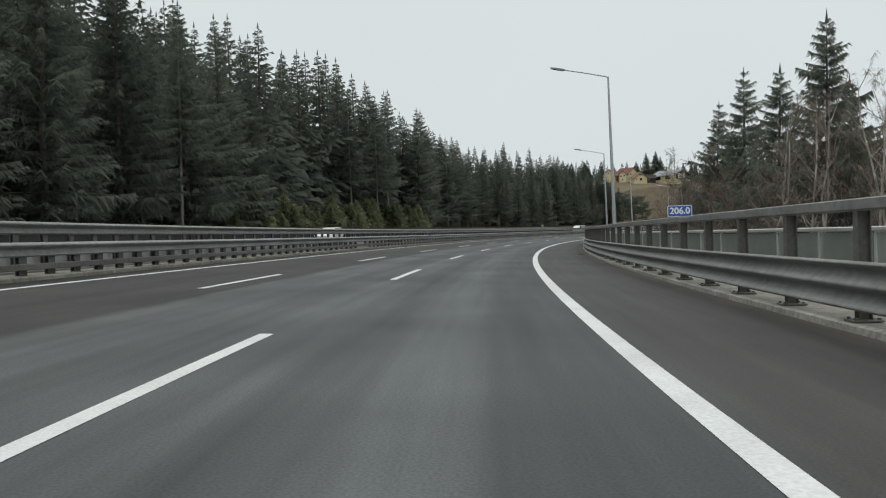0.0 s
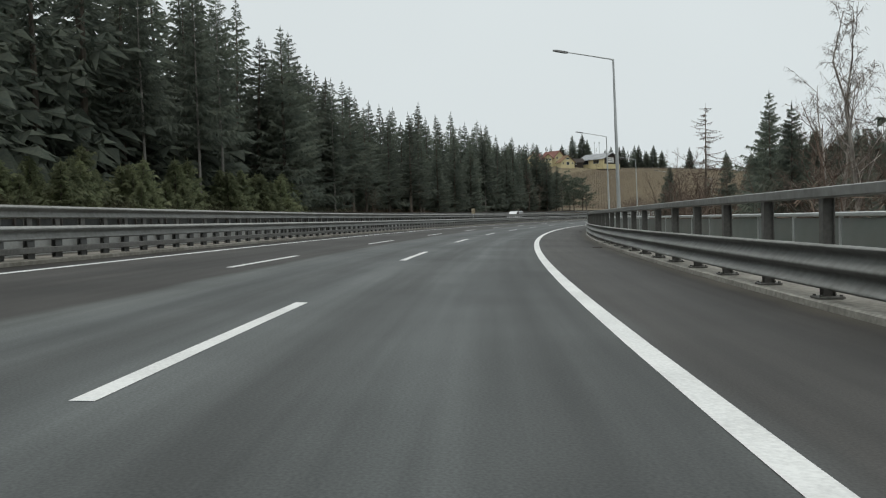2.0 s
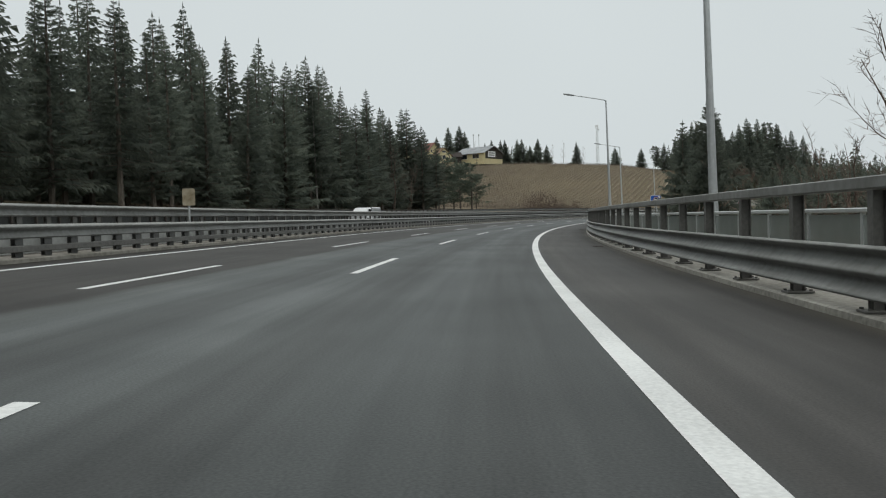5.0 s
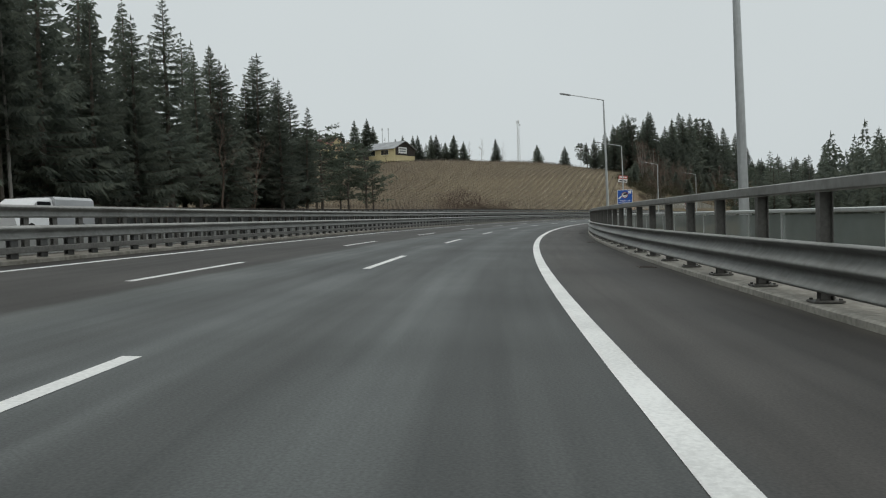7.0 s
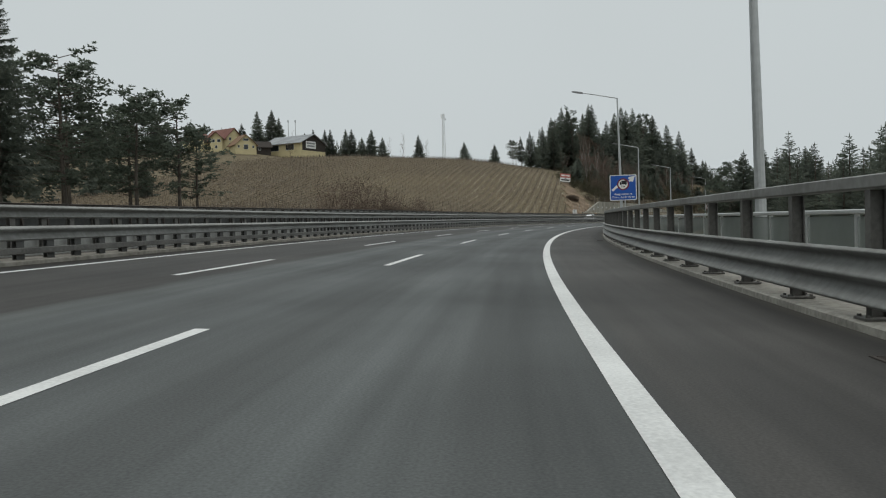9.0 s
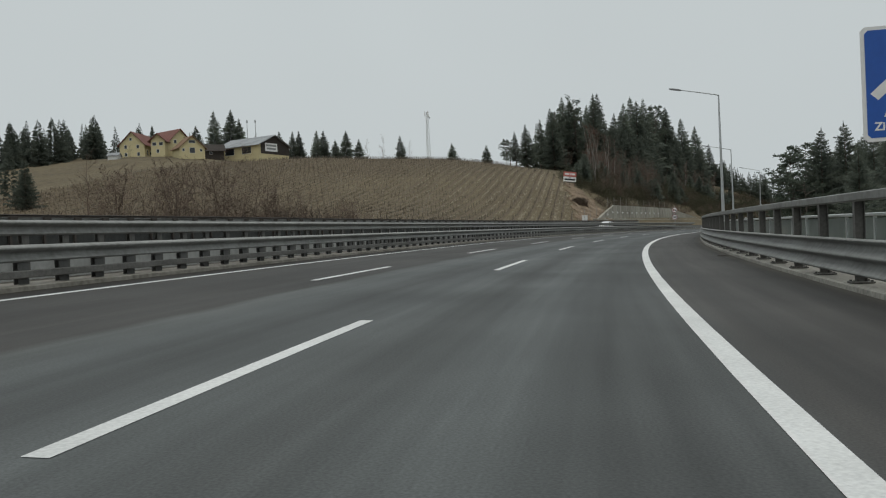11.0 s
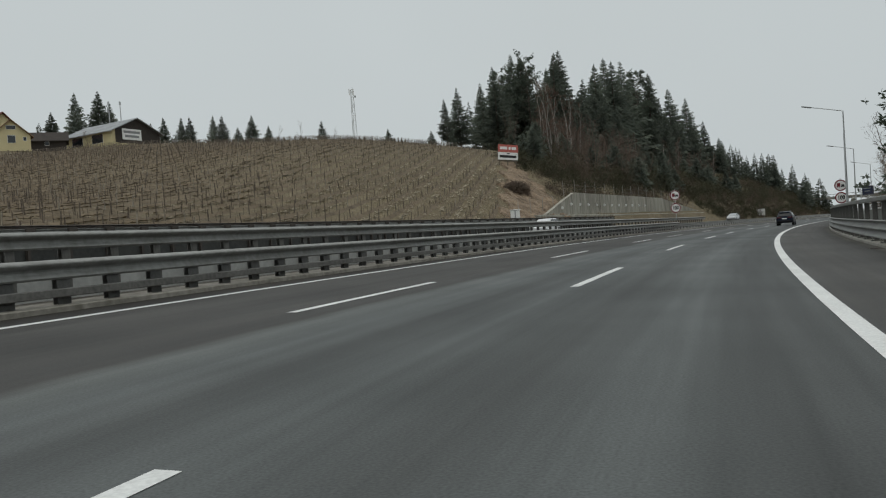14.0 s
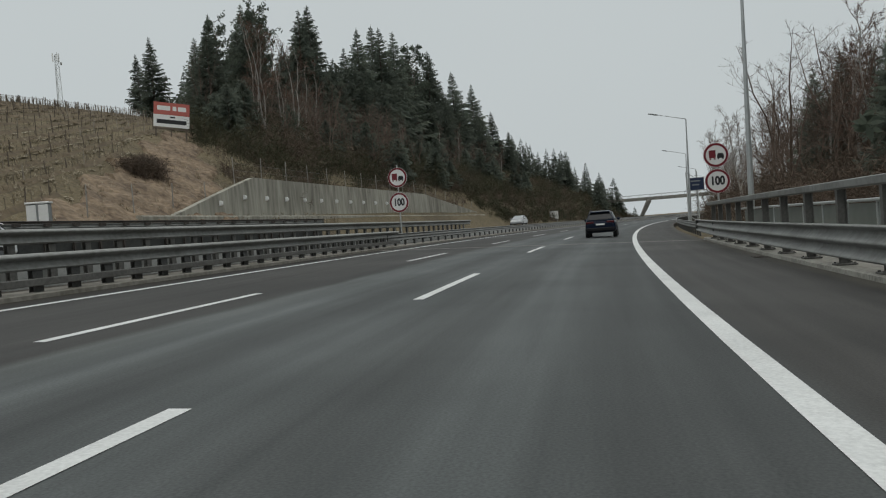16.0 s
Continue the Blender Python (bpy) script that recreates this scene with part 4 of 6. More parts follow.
# the wooded hill past the vineyard
for s, d, top in ((536, -75, 37.5), (542, -68, 38), (548, -72, 42), (556, -68, 45), (563, -74, 48), (571, -66, 47), (578, -67, 50), (586, -72, 52), (594, -64, 48), (602, -62, 49.5), (610, -68, 53), (620, -66, 53), (632, -68, 52), (642, -66, 52), (650, -69, 51.7), (662, -66, 49), (672, -64, 46), (684, -62, 38), (694, -60, 34), (704, -62, 34)):
    k = rng.choice(HILL)
    if s in (548, 556, 563, 632):
        rng.choice(PINES).grow(s, d, (top + 1.0 - ground_at(s, d)) / 14.2, rng, wide=0.55)
    k.grow(s + 2, d - 3, max(0.5, (top + (2.6 if 540 < s < 685 else 0.5) - ground_at(s, d)) / 24.4), rng, wide=1.45)
    HILL[(s // 2) % 3].grow(s + 6, d - 9, max(0.5, (top - rng.uniform(0.5, 4.0) - ground_at(s, d)) / 24.4), rng, wide=1.4)
for k in range(60):
    s = rng.uniform(514, 566) if k < 34 else rng.uniform(566, 660)
    rng.choice(BARE).grow(s, rng.uniform(-56, -38), rng.uniform(0.6, 0.95) if k < 34 else rng.uniform(0.4, 0.75), rng)
more = random.Random(17)
for s, d, sc in ((519, -47, 1.35), (522, -50, 1.45), (526, -46, 1.2), (530, -50, 1.5), (534, -47, 1.25), (541, -52, 1.2), (574, -48, 0.9), (590, -46, 0.85), (604, -47, 0.95), (618, -45, 0.8), (636, -46, 0.75)):
    more.choice(REDDISH).grow(s, d, sc * more.uniform(0.9, 1.05), more, wide=0.9)
for _ in range(36):
    s = more.uniform(506, 640)
    DARK_YOUNG[_ % 2].grow(s, -more.uniform(37, 54), more.uniform(0.7, 1.35), more, wide=1.2)
for k in range(40):
    s, d = more.uniform(464, 570), more.uniform(13, 30)
    more.choice(REDDISH if k % 3 else BARE).grow(s, d, more.uniform(0.75, 1.1), more, wide=1.1)
for s, d, sc in ((470, 24, 0.8), (478, 28, 0.85), (486, 23, 0.75), (495, 27, 0.85), (505, 24, 0.7), (515, 28, 0.8), (528, 25, 0.7), (542, 27, 0.7)):
    FULL[s % 2].grow(s, d, sc, more)
for s, d, top in ((435, 17.2, 17.6), (441, 21, 18.9), (446, 25, 18.0), (453, 23, 17.0), (424, 22, 14.0), (459, 20, 17.5)):
    FULL[int(d) % 2].grow(s, d, (top - ground_at(s, d)) / 18.3, more, wide=1.1)
for s, d, top in ((545, 10.4, 13.4), (536, 10.6, 12.6), (521, 11, 12.4), (512, 12, 11.2), (501, 11, 12.0)):
    BIRCH[int(s) % 2].grow(s, d, (top - ground_at(s, d)) / 12.2, more, lean=1)
for s, d, sc in ((612, -129, 1.0), (618, -131, 1.02)):
    PINES[1].grow(s, d, sc, more, wide=0.7)
# trees with many stems at the foot of the vineyard, and single ones on the farm's lawn
for s, sc in ((331, 0.36), (337.7, 0.42), (344, 0.45), (352, 0.34), (364.6, 0.28)):
    more.choice(BUSHY).grow(s, -30.3 + more.uniform(-0.5, 0.5), sc, more, lean=3)
for s, d, sc in ((515.9, -179.2, 0.6), (494.0, -210.8, 0.42)):
    BARE[1].grow(s, d, sc, more, wide=1.2)

# single spruces along the hilltop
TOPS = [Kind("spruce_tree", spruce_meshes(18, w, 0.03, 150 + k, 1.2, 0.3, 4, 2, fine=1.2, taper=1.0), BARK, NEEDLE, "dark spruce standing on the hilltop skyline", "spruces on the hilltop") for k, w in enumerate((4.4, 5.0))]
for x, top in ((128, 54), (136, 60.6), (143, 61.4), (147, 57.6), (159, 50), (164, 52), (170, 52), (173, 52.2), (181, 52.5), (184, 52.7), (190, 48.3), (195, 52.6), (201, 48.7), (222, 50.4), (250, 47), (268, 46), (88, 55), (110, 54)):
    s, d = (float(q[0]) for q in along_across(np.array([float(x)]), np.array([640.0])))
    rng.choice(TOPS).grow(s, d, (top + 2.0 - ground_at(s, d)) / 18.3, rng, wide=1.25)
for x, top in ((206, 51), (214, 52.5), (154, 53), (228, 50)):
    s, d = (float(q[0]) for q in along_across(np.array([float(x)]), np.array([644.0])))
    BARE[0].grow(s, d, (top - ground_at(s, d)) / 12.2, rng, wide=0.7)

SMALL = [spruce_meshes(14, w, 0.02, 130 + k, 0.56, 0.3, 2, 1, fine=1.35, taper=1.0)[1] for k, w in enumerate((3.4, 4.1, 3.0))]


def far_wood(name, spots, label, mats, small=None, wide=1.0):
    """Far trees as one mass of small spruces."""
    r = random.Random(len(spots))
    small = small or SMALL
    verts, faces = [], []
    for p, sc in spots:
        q = r.choice(small)
        m = Matrix.Translation(p) @ Matrix.Rotation(r.uniform(0, math.tau), 4, "Z") @ Matrix.Diagonal((sc * wide, sc * wide, sc, 1))
        n = len(verts)
        verts += [m @ v for v in q.v]
        faces += [tuple(n + k for k in f) for f in q.f]
    ob = mesh_object(name, verts, faces, mats)
    return tagged(ob, label, "wood", kind="stuff")


spots = []
r = random.Random(3)
# the wood behind its front rows, on both hills
for _ in range(150):
    s = r.uniform(10, 276)
    d = -r.uniform(47, 75)
    spots.append((place(s, d, 0.5), r.uniform(1.55, 1.95) * (1.02 - 0.30 * float(smooth(130, 200, s)))))
far_wood("wood", spots, "dark spruces deep in the wood", NEEDLE, wide=1.4)
spots = []
for _ in range(150):
    s, d = r.uniform(556, 700), -r.uniform(58, 100)
    spots.append((place(s, d, 0.5), (1.1 + 0.75 * float(smooth(535, 590, s)) - 0.7 * float(smooth(650, 705, s))) * r.uniform(0.6, 0.84)))
for _ in range(90):
    s, d = r.uniform(680, 765), -r.uniform(30, 75)
    spots.append((place(s, d, 0.5), r.uniform(0.6, 0.95) * (1.0 - 0.3 * float(smooth(725, 765, s)))))
far_wood("wood", spots, "dark spruces in the wood on the hill", NEEDLE, wide=1.1)
spots = []
# skyline behind the vineyard and the farm
for _ in range(90):
    s, d = r.uniform(440, 640), -r.uniform(245, 330)
    spots.append((place(s, d, 0.5), r.uniform(0.55, 1.25)))
for _ in range(55):
    x, y = r.uniform(36, 90), r.uniform(606, 652)
    s, d = (float(q[0]) for q in along_across(np.array([x]), np.array([y])))
    spots.append((place(s, d, 0.5), r.uniform(0.85, 1.3)))
for _ in range(40):
    s, d = r.uniform(380, 440), -r.uniform(150, 240)
    spots.append((place(s, d, 0.5), r.uniform(0.6, 1.2)))
far_wood("far_wood", spots, "dark spruces along the hilltop behind the vineyard", NEEDLE)
spots = []
for _ in range(110):
    s, d = r.uniform(180, 620), r.uniform(70, 150)
    spots.append((place(s, d, 0.5), r.uniform(1.0, 1.65)))
for _ in range(110):
    s, d = r.uniform(290, 430), r.uniform(32, 70)
    spots.append((place(s, d, 0.5), r.uniform(1.0, 1.45)))
far_wood("far_wood", spots, "dark mixed wood across the valley", NEEDLE)


def scrub(name, spots, mat, label, height=1.0, blades=26):
    """Bushes without number: fans of thin stems with small clumps."""
    r = random.Random(len(spots) + 1)
    q = Soup()
    for p, sc in spots:
        for _ in range(blades):
            a = r.uniform(0, math.tau)
            way = Vector((math.cos(a) * r.uniform(0.1, 0.8), math.sin(a) * r.uniform(0.1, 0.8), 1)).normalized()
            o = p + Vector((r.gauss(0, 0.35), r.gauss(0, 0.35), -0.2)) * sc
            e = o + way * height * sc * r.uniform(0.55, 1.0)
            s = way.cross(Vector((r.gauss(0, 1), r.gauss(0, 1), 0.2))).normalized() * 0.013 * (0.8 + 0.25 * sc)
            q.tri(o + s, o - s, e)
            for _ in range(7):
                m = o.lerp(e, r.uniform(0.2, 1))
                w = Vector((r.gauss(0, 1), r.gauss(0, 1), r.gauss(0.4, 0.7))).normalized() * sc * height * r.uniform(0.14, 0.34)
                t = w.cross(Vector((r.gauss(0, 1), r.gauss(0, 1), r.gauss(0, 1)))).normalized() * 0.016 * (0.8 + 0.25 * sc)
                q.tri(m + t, m - t, m + w)
    me = q.mesh(name, mat)
    ob = new(name, me)
    return tagged(ob, label, "shrubs", kind="stuff")


def on_bank(s, d):
    """Where the bank beside the vineyard is bare dirt."""
    return 28 < -d < 29.5 + 0.42 * (s - 454) + 0.8 * math.sin(s * 0.7) and s < 478 + 1.2 * (-d - 28) + math.sin(d * 1.3)


def clear(spots):
    """Spots in road terms that stand off the bare bank, laid on the ground."""
    return [(place(s, d), k) for s, d, k in spots if not on_bank(s + 1.0, d)]


r = random.Random(11)
scrub("bank_scrub", clear([(r.uniform(486, 700), -r.uniform(31, 47), r.uniform(1.0, 2.6)) for _ in range(480)]), SCRUB, "dense brown leafless scrub on the bank", 1.3)
scrub("bank_scrub", clear([(r.uniform(492, 720), -r.uniform(33, 52), r.uniform(1.4, 3.2)) for _ in range(300)]), SCRUB_GREEN, "dark olive scrub among bare stems on the bank", 1.2, 34)
scrub("bank_thicket", clear([(r.uniform(500, 600), -r.uniform(35, 54), r.uniform(2.4, 4.2)) for _ in range(170)]), SCRUB_GREEN, "tall dark olive thicket on the bank", 1.3, 46)
scrub("bank_thicket", clear([(r.uniform(506, 545), -r.uniform(38, 54), r.uniform(2.6, 4.6)) for _ in range(34)]), SCRUB, "tall reddish-brown leafless thicket on the bank", 1.5, 40)
scrub("bank_scrub", [(place(r.uniform(566, 745), -r.uniform(27.2, 38)), r.uniform(1.0, 2.5)) for _ in range(620)], SCRUB_GREEN, "low olive-brown scrub beside the road", 1.3, 26)
scrub("foot_scrub", [(place(r.uniform(574, 745), -r.uniform(27.0, 31)), r.uniform(0.7, 1.5)) for _ in range(420)], SCRUB, "brown brush at the foot of the wooded bank", 1.2, 22)
scrub("verge_scrub", [(place(r.uniform(60, 300), -r.uniform(27.5, 33)), r.uniform(0.4, 1.3)) for _ in range(420)], SCRUB, "brown brush along the wood's edge", 1.2, 18)
scrub("verge_scrub", [(place(r.uniform(80, 160), -r.uniform(27.5, 31)), r.uniform(0.8, 1.7)) for _ in range(160)], SCRUB_GREEN, "olive-green brush along the wood's edge", 1.4, 34)
scrub("valley_scrub", [(place(r.uniform(10, 190), r.uniform(12, 25)), r.uniform(1.8, 4.2)) for _ in range(560)], SCRUB, "brown leafless thicket below the bridge", 1.6, 30)
scrub("valley_scrub", [(place(r.uniform(190, 440), r.uniform(14, 36)), r.uniform(0.8, 2.0)) for _ in range(260)], SCRUB, "brown brush on the valley side", 1.5, 20)
scrub("cutting_scrub", [(place(r.uniform(462, 640), r.uniform(9.5, 24)), r.uniform(1.4, 3.4)) for _ in range(420)], SCRUB, "reddish-brown leafless thicket beside the motorway", 1.6, 34)
scrub("hill_scrub", [(place(r.uniform(325, 395), -r.uniform(28.5, 32)), r.uniform(0.5, 1.3)) for _ in range(120)], SCRUB, "bare brown bushes at the foot of the vineyard", 1.5, 22)
scrub("hill_bush", [(place(c + r.gauss(0, 0.5), -30.2 + r.gauss(0, 0.4)), k * r.uniform(0.7, 1.1)) for c, k in ((334, 1.6), (336.5, 2.0), (340.5, 2.2), (343, 2.7), (345.5, 2.0), (349, 2.4), (352, 2.8), (354.5, 2.9), (357, 2.3), (360.5, 2.2), (363, 1.7), (367, 1.5), (371, 1.2)) for _ in range(4)], SCRUB, "bare brown bushes with many stems below the vineyard", 1.4, 24)
scrub("bank_bush", [(place(476.6 + r.gauss(0, 0.45), -36.6 + r.gauss(0, 0.4)), r.uniform(1.4, 2.1)) for _ in range(18)], SCRUB, "round brown bush on the dirt bank", 1.1, 70)


# ------------------------------------------------------------------ vineyard
VINE_POST = material("vineyard_post", (0.135, 0.108, 0.083), 0.85, dark=0.6, scale=2, fine=8)
VINE_SOIL = material("tilled_soil", (0.165, 0.127, 0.080), 0.95, tint=(0.092, 0.070, 0.045), scale=0.35, fine=2.2, bump=0.5, dist=0.1)
VINE_PALE = material("pale_vineyard_post", (0.34, 0.30, 0.24), 0.85, dark=0.6, scale=2, fine=8)


def vineyard():
    """Contour rows of posts, wires and pruned vines over the hill, with strips of pale prunings under them."""
    r = random.Random(21)
    way = Vector((math.sin(radians(34)), math.cos(radians(34)), 0))
    across = Vector((way.y, -way.x, 0))
    dark, pale, strips, ridges = Soup(), Soup(), Soup(), Soup()
    origin, du, dv = Vector((150, 460, 0)), 1.2, 1.9
    rows, steps = np.arange(-150, 70, dv), np.arange(-150, 190, du)
    u, v = np.meshgrid(steps, rows)
    xs = origin.x + way.x * u + across.x * v
    ys = origin.y + way.y * u + across.y * v
    s, d = along_across(xs.ravel(), ys.ravel())
    z = ground_height(s, d)
    s, d, z = (q.reshape(xs.shape) for q in (s, d, z))
    inside = (d < -29.9 - 0.44 * np.maximum(s - 455, 0)) & (d < -29.5) & (d > -172) & (s > 356) & (s < 505 + 0.9 * np.maximum(-d - 50, 0)) & (s < 600) & (d > -172 + 0.35 * np.maximum(440 - s, 0))
    climb_u, climb_v = np.gradient(z, du, axis=1), np.gradient(z, dv, axis=0)
    for i in range(xs.shape[0]):
        last = edge = None
        for j in range(xs.shape[1]):
            if not inside[i, j]:
                last = edge = None
                continue
            p = Vector((xs[i, j], ys[i, j], z[i, j] - 0.12))
            side = (across + Vector((0, 0, climb_v[i, j]))).normalized()
            # the tilled ridge under the vines
            half = r.uniform(0.2, 0.42)
            here = (p - side * half + Vector((0, 0, 0.10)), p + Vector((r.gauss(0, 0.03), r.gauss(0, 0.03), r.uniform(0.26, 0.36))), p + side * half + Vector((0, 0, 0.10)))
            if edge is not None:
                ridges.quad(edge[0], here[0], here[1], edge[1])
                ridges.quad(edge[1], here[1], here[2], edge[2])
            edge = here
            if j % 3 == i % 2:
                tall = r.uniform(1.05, 1.35)
                lean = Vector((r.gauss(0, 0.06), r.gauss(0, 0.06), tall))
                (pale if r.random() < 0.22 else dark).limb(p, p + lean, 0.05, 0.044, 3)
                top = p + Vector((0, 0, 1.1))
                if last is not None:
                    dark.limb(last, top, 0.007, 0.007, 3)
                last = top
            ahead = (way + Vector((0, 0, climb_u[i, j]))).normalized()
            q = p + ahead * r.uniform(-0.3, 0.3)
            k = q + Vector((r.gauss(0, 0.06), r.gauss(0, 0.06), r.uniform(0.65, 0.95)))
            dark.limb(q, k, 0.026, 0.018, 3)
            if r.random() < 0.5:
                dark.limb(k, k + ahead * r.choice((-1, 1)) * r.uniform(0.3, 0.6) + Vector((0, 0, r.uniform(0.0, 0.2))), 0.015, 0.010, 3)
            if r.random() < 0.6 + 0.4 * math.sin(i * 1.7 + j * 0.13):
                a, b = p + side * r.gauss(0.75, 0.12) + Vector((0, 0, 0.2)), ahead * r.uniform(0.5, 1.5)
                for _ in range(7):
                    o = a + side * r.gauss(0, 0.14) + b * r.uniform(-0.6, 0.6)
                    strips.tri(o - b * r.uniform(0.3, 0.6), o + b * r.uniform(0.3, 0.6), o + side * r.uniform(0.08, 0.22) + Vector((0, 0, r.uniform(0.0, 0.12))))
    for name, q, mat, label in (("vine_posts", dark, VINE_POST, "dark posts, wires and pruned vines in rows up the hill"), ("vine_posts", pale, VINE_PALE, "pale weathered posts among the vine rows"), ("straw", strips, STRAW, "pale strips of prunings between the vine rows"), ("vine_ridges", ridges, VINE_SOIL, "dark tilled soil ridges under the vine rows")):
        tagged(new(name, q.mesh(name, mat)), label, "vineyard", kind="stuff")


vineyard()


# ------------------------------------------------------------------ dirt bank, wall, cabinet, banner
def sheet(name, s0, s1, d0, d1, n, m, lift, mat, label, category, keep):
    """A sheet laid over the ground in road terms."""
    r = random.Random(n)
    verts, faces = [], []
    for i in range(n + 1):
        for j in range(m + 1):
            s, d = s0 + (s1 - s0) * i / n, d0 + (d1 - d0) * j / m
            ds, dd = (s1 - s0) / n, (d1 - d0) / m
            inner = all(keep(s + a * ds, d + b * dd) for a in (-0.5, 0.5) for b in (-0.5, 0.5))
            p = place(s + r.gauss(0, 0.12), d + r.gauss(0, 0.1))
            lump = 0.16 * math.sin(s * 1.1 + 2.0 * math.sin(d * 0.7)) * math.sin(d * 1.3 + s * 0.4)
            verts.append(p + Vector((0, 0, lift + lump + r.uniform(-0.12, 0.2) if inner else -0.3)))
    for i in range(n):
        for j in range(m):
            if keep(s0 + (s1 - s0) * (i + 0.5) / n, d0 + (d1 - d0) * (j + 0.5) / m):
                a = i * (m + 1) + j
                faces.append((a, a + 1, a + m + 2, a + m + 1))
    return tagged(mesh_object(name, verts, faces, mat), label, category, kind="structure")


sheet("dirt_bank", 440, 506, -27.6, -50, 110, 40, 0.22, SOIL, "bare reddish-brown dirt bank beside the vineyard", "bank", on_bank)


def retaining_wall():
    wall = empty("retaining_wall", Matrix(), "stained grey concrete retaining wall with white anchor caps", "wall", kind="structure")
    tops = ((468.5, 2.2), (472.0, 3.1), (479.0, 5.0), (483.0, 6.0), (510.0, 5.95), (532.5, 5.8), (546.0, 4.6), (569.5, 2.4), (577.0, 1.2))
    height = lambda s: float(np.interp(s, [a for a, _ in tops], [b for _, b in tops]))
    edges = [468.5, 472.0, 479.0, 483.0] + [483.0 + 5.5 * k for k in range(1, 17)] + [577.0]
    for a, b in zip(edges, edges[1:]):
        bm = bmesh.new()
        vs = []
        for s, gap in ((a, 0.012), (b, -0.012)):
            for d, h in ((-30.0, -0.4), (-30.12, height(s)), (-30.62, height(s)), (-30.62, -0.4)):
                vs.append(bm.verts.new(road(s + gap, d, h + 0.4)))
        for k in range(4):
            bm.faces.new((vs[k], vs[(k + 1) % 4], vs[4 + (k + 1) % 4], vs[4 + k]))
        bm.faces.new(vs[:4][::-1])
        bm.faces.new(vs[4:])
        part("panel", bm, WALL_CONCRETE, wall)
    swept("plinth", [(-29.5, -0.3), (-29.5, 3.02), (-29.56, 3.1), (-29.98, 3.14), (-29.98, -0.3)], 466, 564, 3.5, WALL_CONCRETE, wall, "lower concrete plinth in front of the wall")
    bm = bmesh.new()
    rings = [[bm.verts.new((x * k, 0.16 * q, z * k)) for x, z in ((-0.14, -0.2), (0.14, -0.2), (0.14, 0.2), (-0.14, 0.2))] for k, q in ((1.0, 0), (0.95, 0.7), (0.55, 1.6))]
    for p, q in zip(rings, rings[1:]):
        for k in range(4):
            bm.faces.new((p[k], p[(k + 1) % 4], q[(k + 1) % 4], q[k]))
    bm.faces.new(rings[-1])
    me = bpy.data.meshes.new("anchor_cap")
    bm.to_mesh(me)
    bm.free()
    me.materials.append(SIGN_WHITE)
    for k in range(12):
        s = 477.0 + 3.95 * k
        ob = new("anchor_cap", me)
        ob.parent = wall
        ob.matrix_basis = road_pose(s, -30.06, 4.1 if k == 0 else 4.65, -90)


retaining_wall()

fence = empty("fence", Matrix(), "wire fence on grey posts above the retaining wall", "fence", kind="structure")
fence_post = bmesh.new()
tube(fence_post, [(0, 0, -0.5), (0, 0, 2.1)], [0.045, 0.04], 6)
fence_me = bpy.data.meshes.new("fence_post")
fence_post.to_mesh(fence_me)
fence_post.free()
fence_me.materials.append(PALE_BARK)
for k in range(26):
    s = 462 + 5.0 * k
    ob = new("fence_post", fence_me)
    ob.parent = fence
    d = -31.4 if s > 480 else -31.4 + (480 - s) * 0.05
    h = ground_at(s, d) if s < 479 else road(s, d, 0.4 + float(np.interp(s, (468.5, 472, 479, 483, 532.5, 546, 569.5, 577), (2.2, 3.1, 5.0, 6.0, 5.8, 4.6, 2.4, 1.2)))).z
    p = road(s, d)
    ob.matrix_basis = pose(p.x, p.y, h, random.Random(k).uniform(-4, 4), 0, 0)
for h in (0.5, 1.1, 1.7):
    swept("wire", [(-31.40, 6.0 + h), (-31.38, 6.0 + h), (-31.39, 6.018 + h)], 482, 540, 6.0, STEEL_OLD, fence)


def writing(name, text, size, mat, parent, m, label=""):
    """Words in the built-in font, as a mesh under a thing."""
    curve = bpy.data.curves.new(name, "FONT")
    curve.body, curve.size, curve.align_x, curve.align_y, curve.extrude = text, size, "CENTER", "CENTER", 0.002
    curve.offset = (0.042 if text == "100" else 0.026) * size
    tmp = new(name, curve)
    me = bpy.data.meshes.new_from_object(tmp.evaluated_get(bpy.context.evaluated_depsgraph_get()))
    bpy.data.objects.remove(tmp)
    me.materials.clear()
    me.materials.append(mat)
    ob = new(name, me)
    ob.parent = parent
    ob.matrix_basis = m
    return tagged(ob, label) if label else ob


FACE = pose(0, 0, 0, 90, 0, 0)


def plate(bm, w, h, y, thick=0.03, r=0.06, at=(0, 0)):
    """An upright plate with cut corners that faces -y."""
    x, z = at
    pts = [(-w / 2 + r, -h / 2), (w / 2 - r, -h / 2), (w / 2, -h / 2 + r), (w / 2, h / 2 - r), (w / 2 - r, h / 2), (-w / 2 + r, h / 2), (-w / 2, h / 2 - r), (-w / 2, -h / 2 + r)]
    a = [bm.verts.new((x + p, y, z + q)) for p, q in pts]
    b = [bm.verts.new((x + p, y + thick, z + q)) for p, q in pts]
    bm.faces.new(a)
    bm.faces.new(b[::-1])
    for k in range(8):
        bm.faces.new((a[k], b[k], b[(k + 1) % 8], a[(k + 1) % 8]))


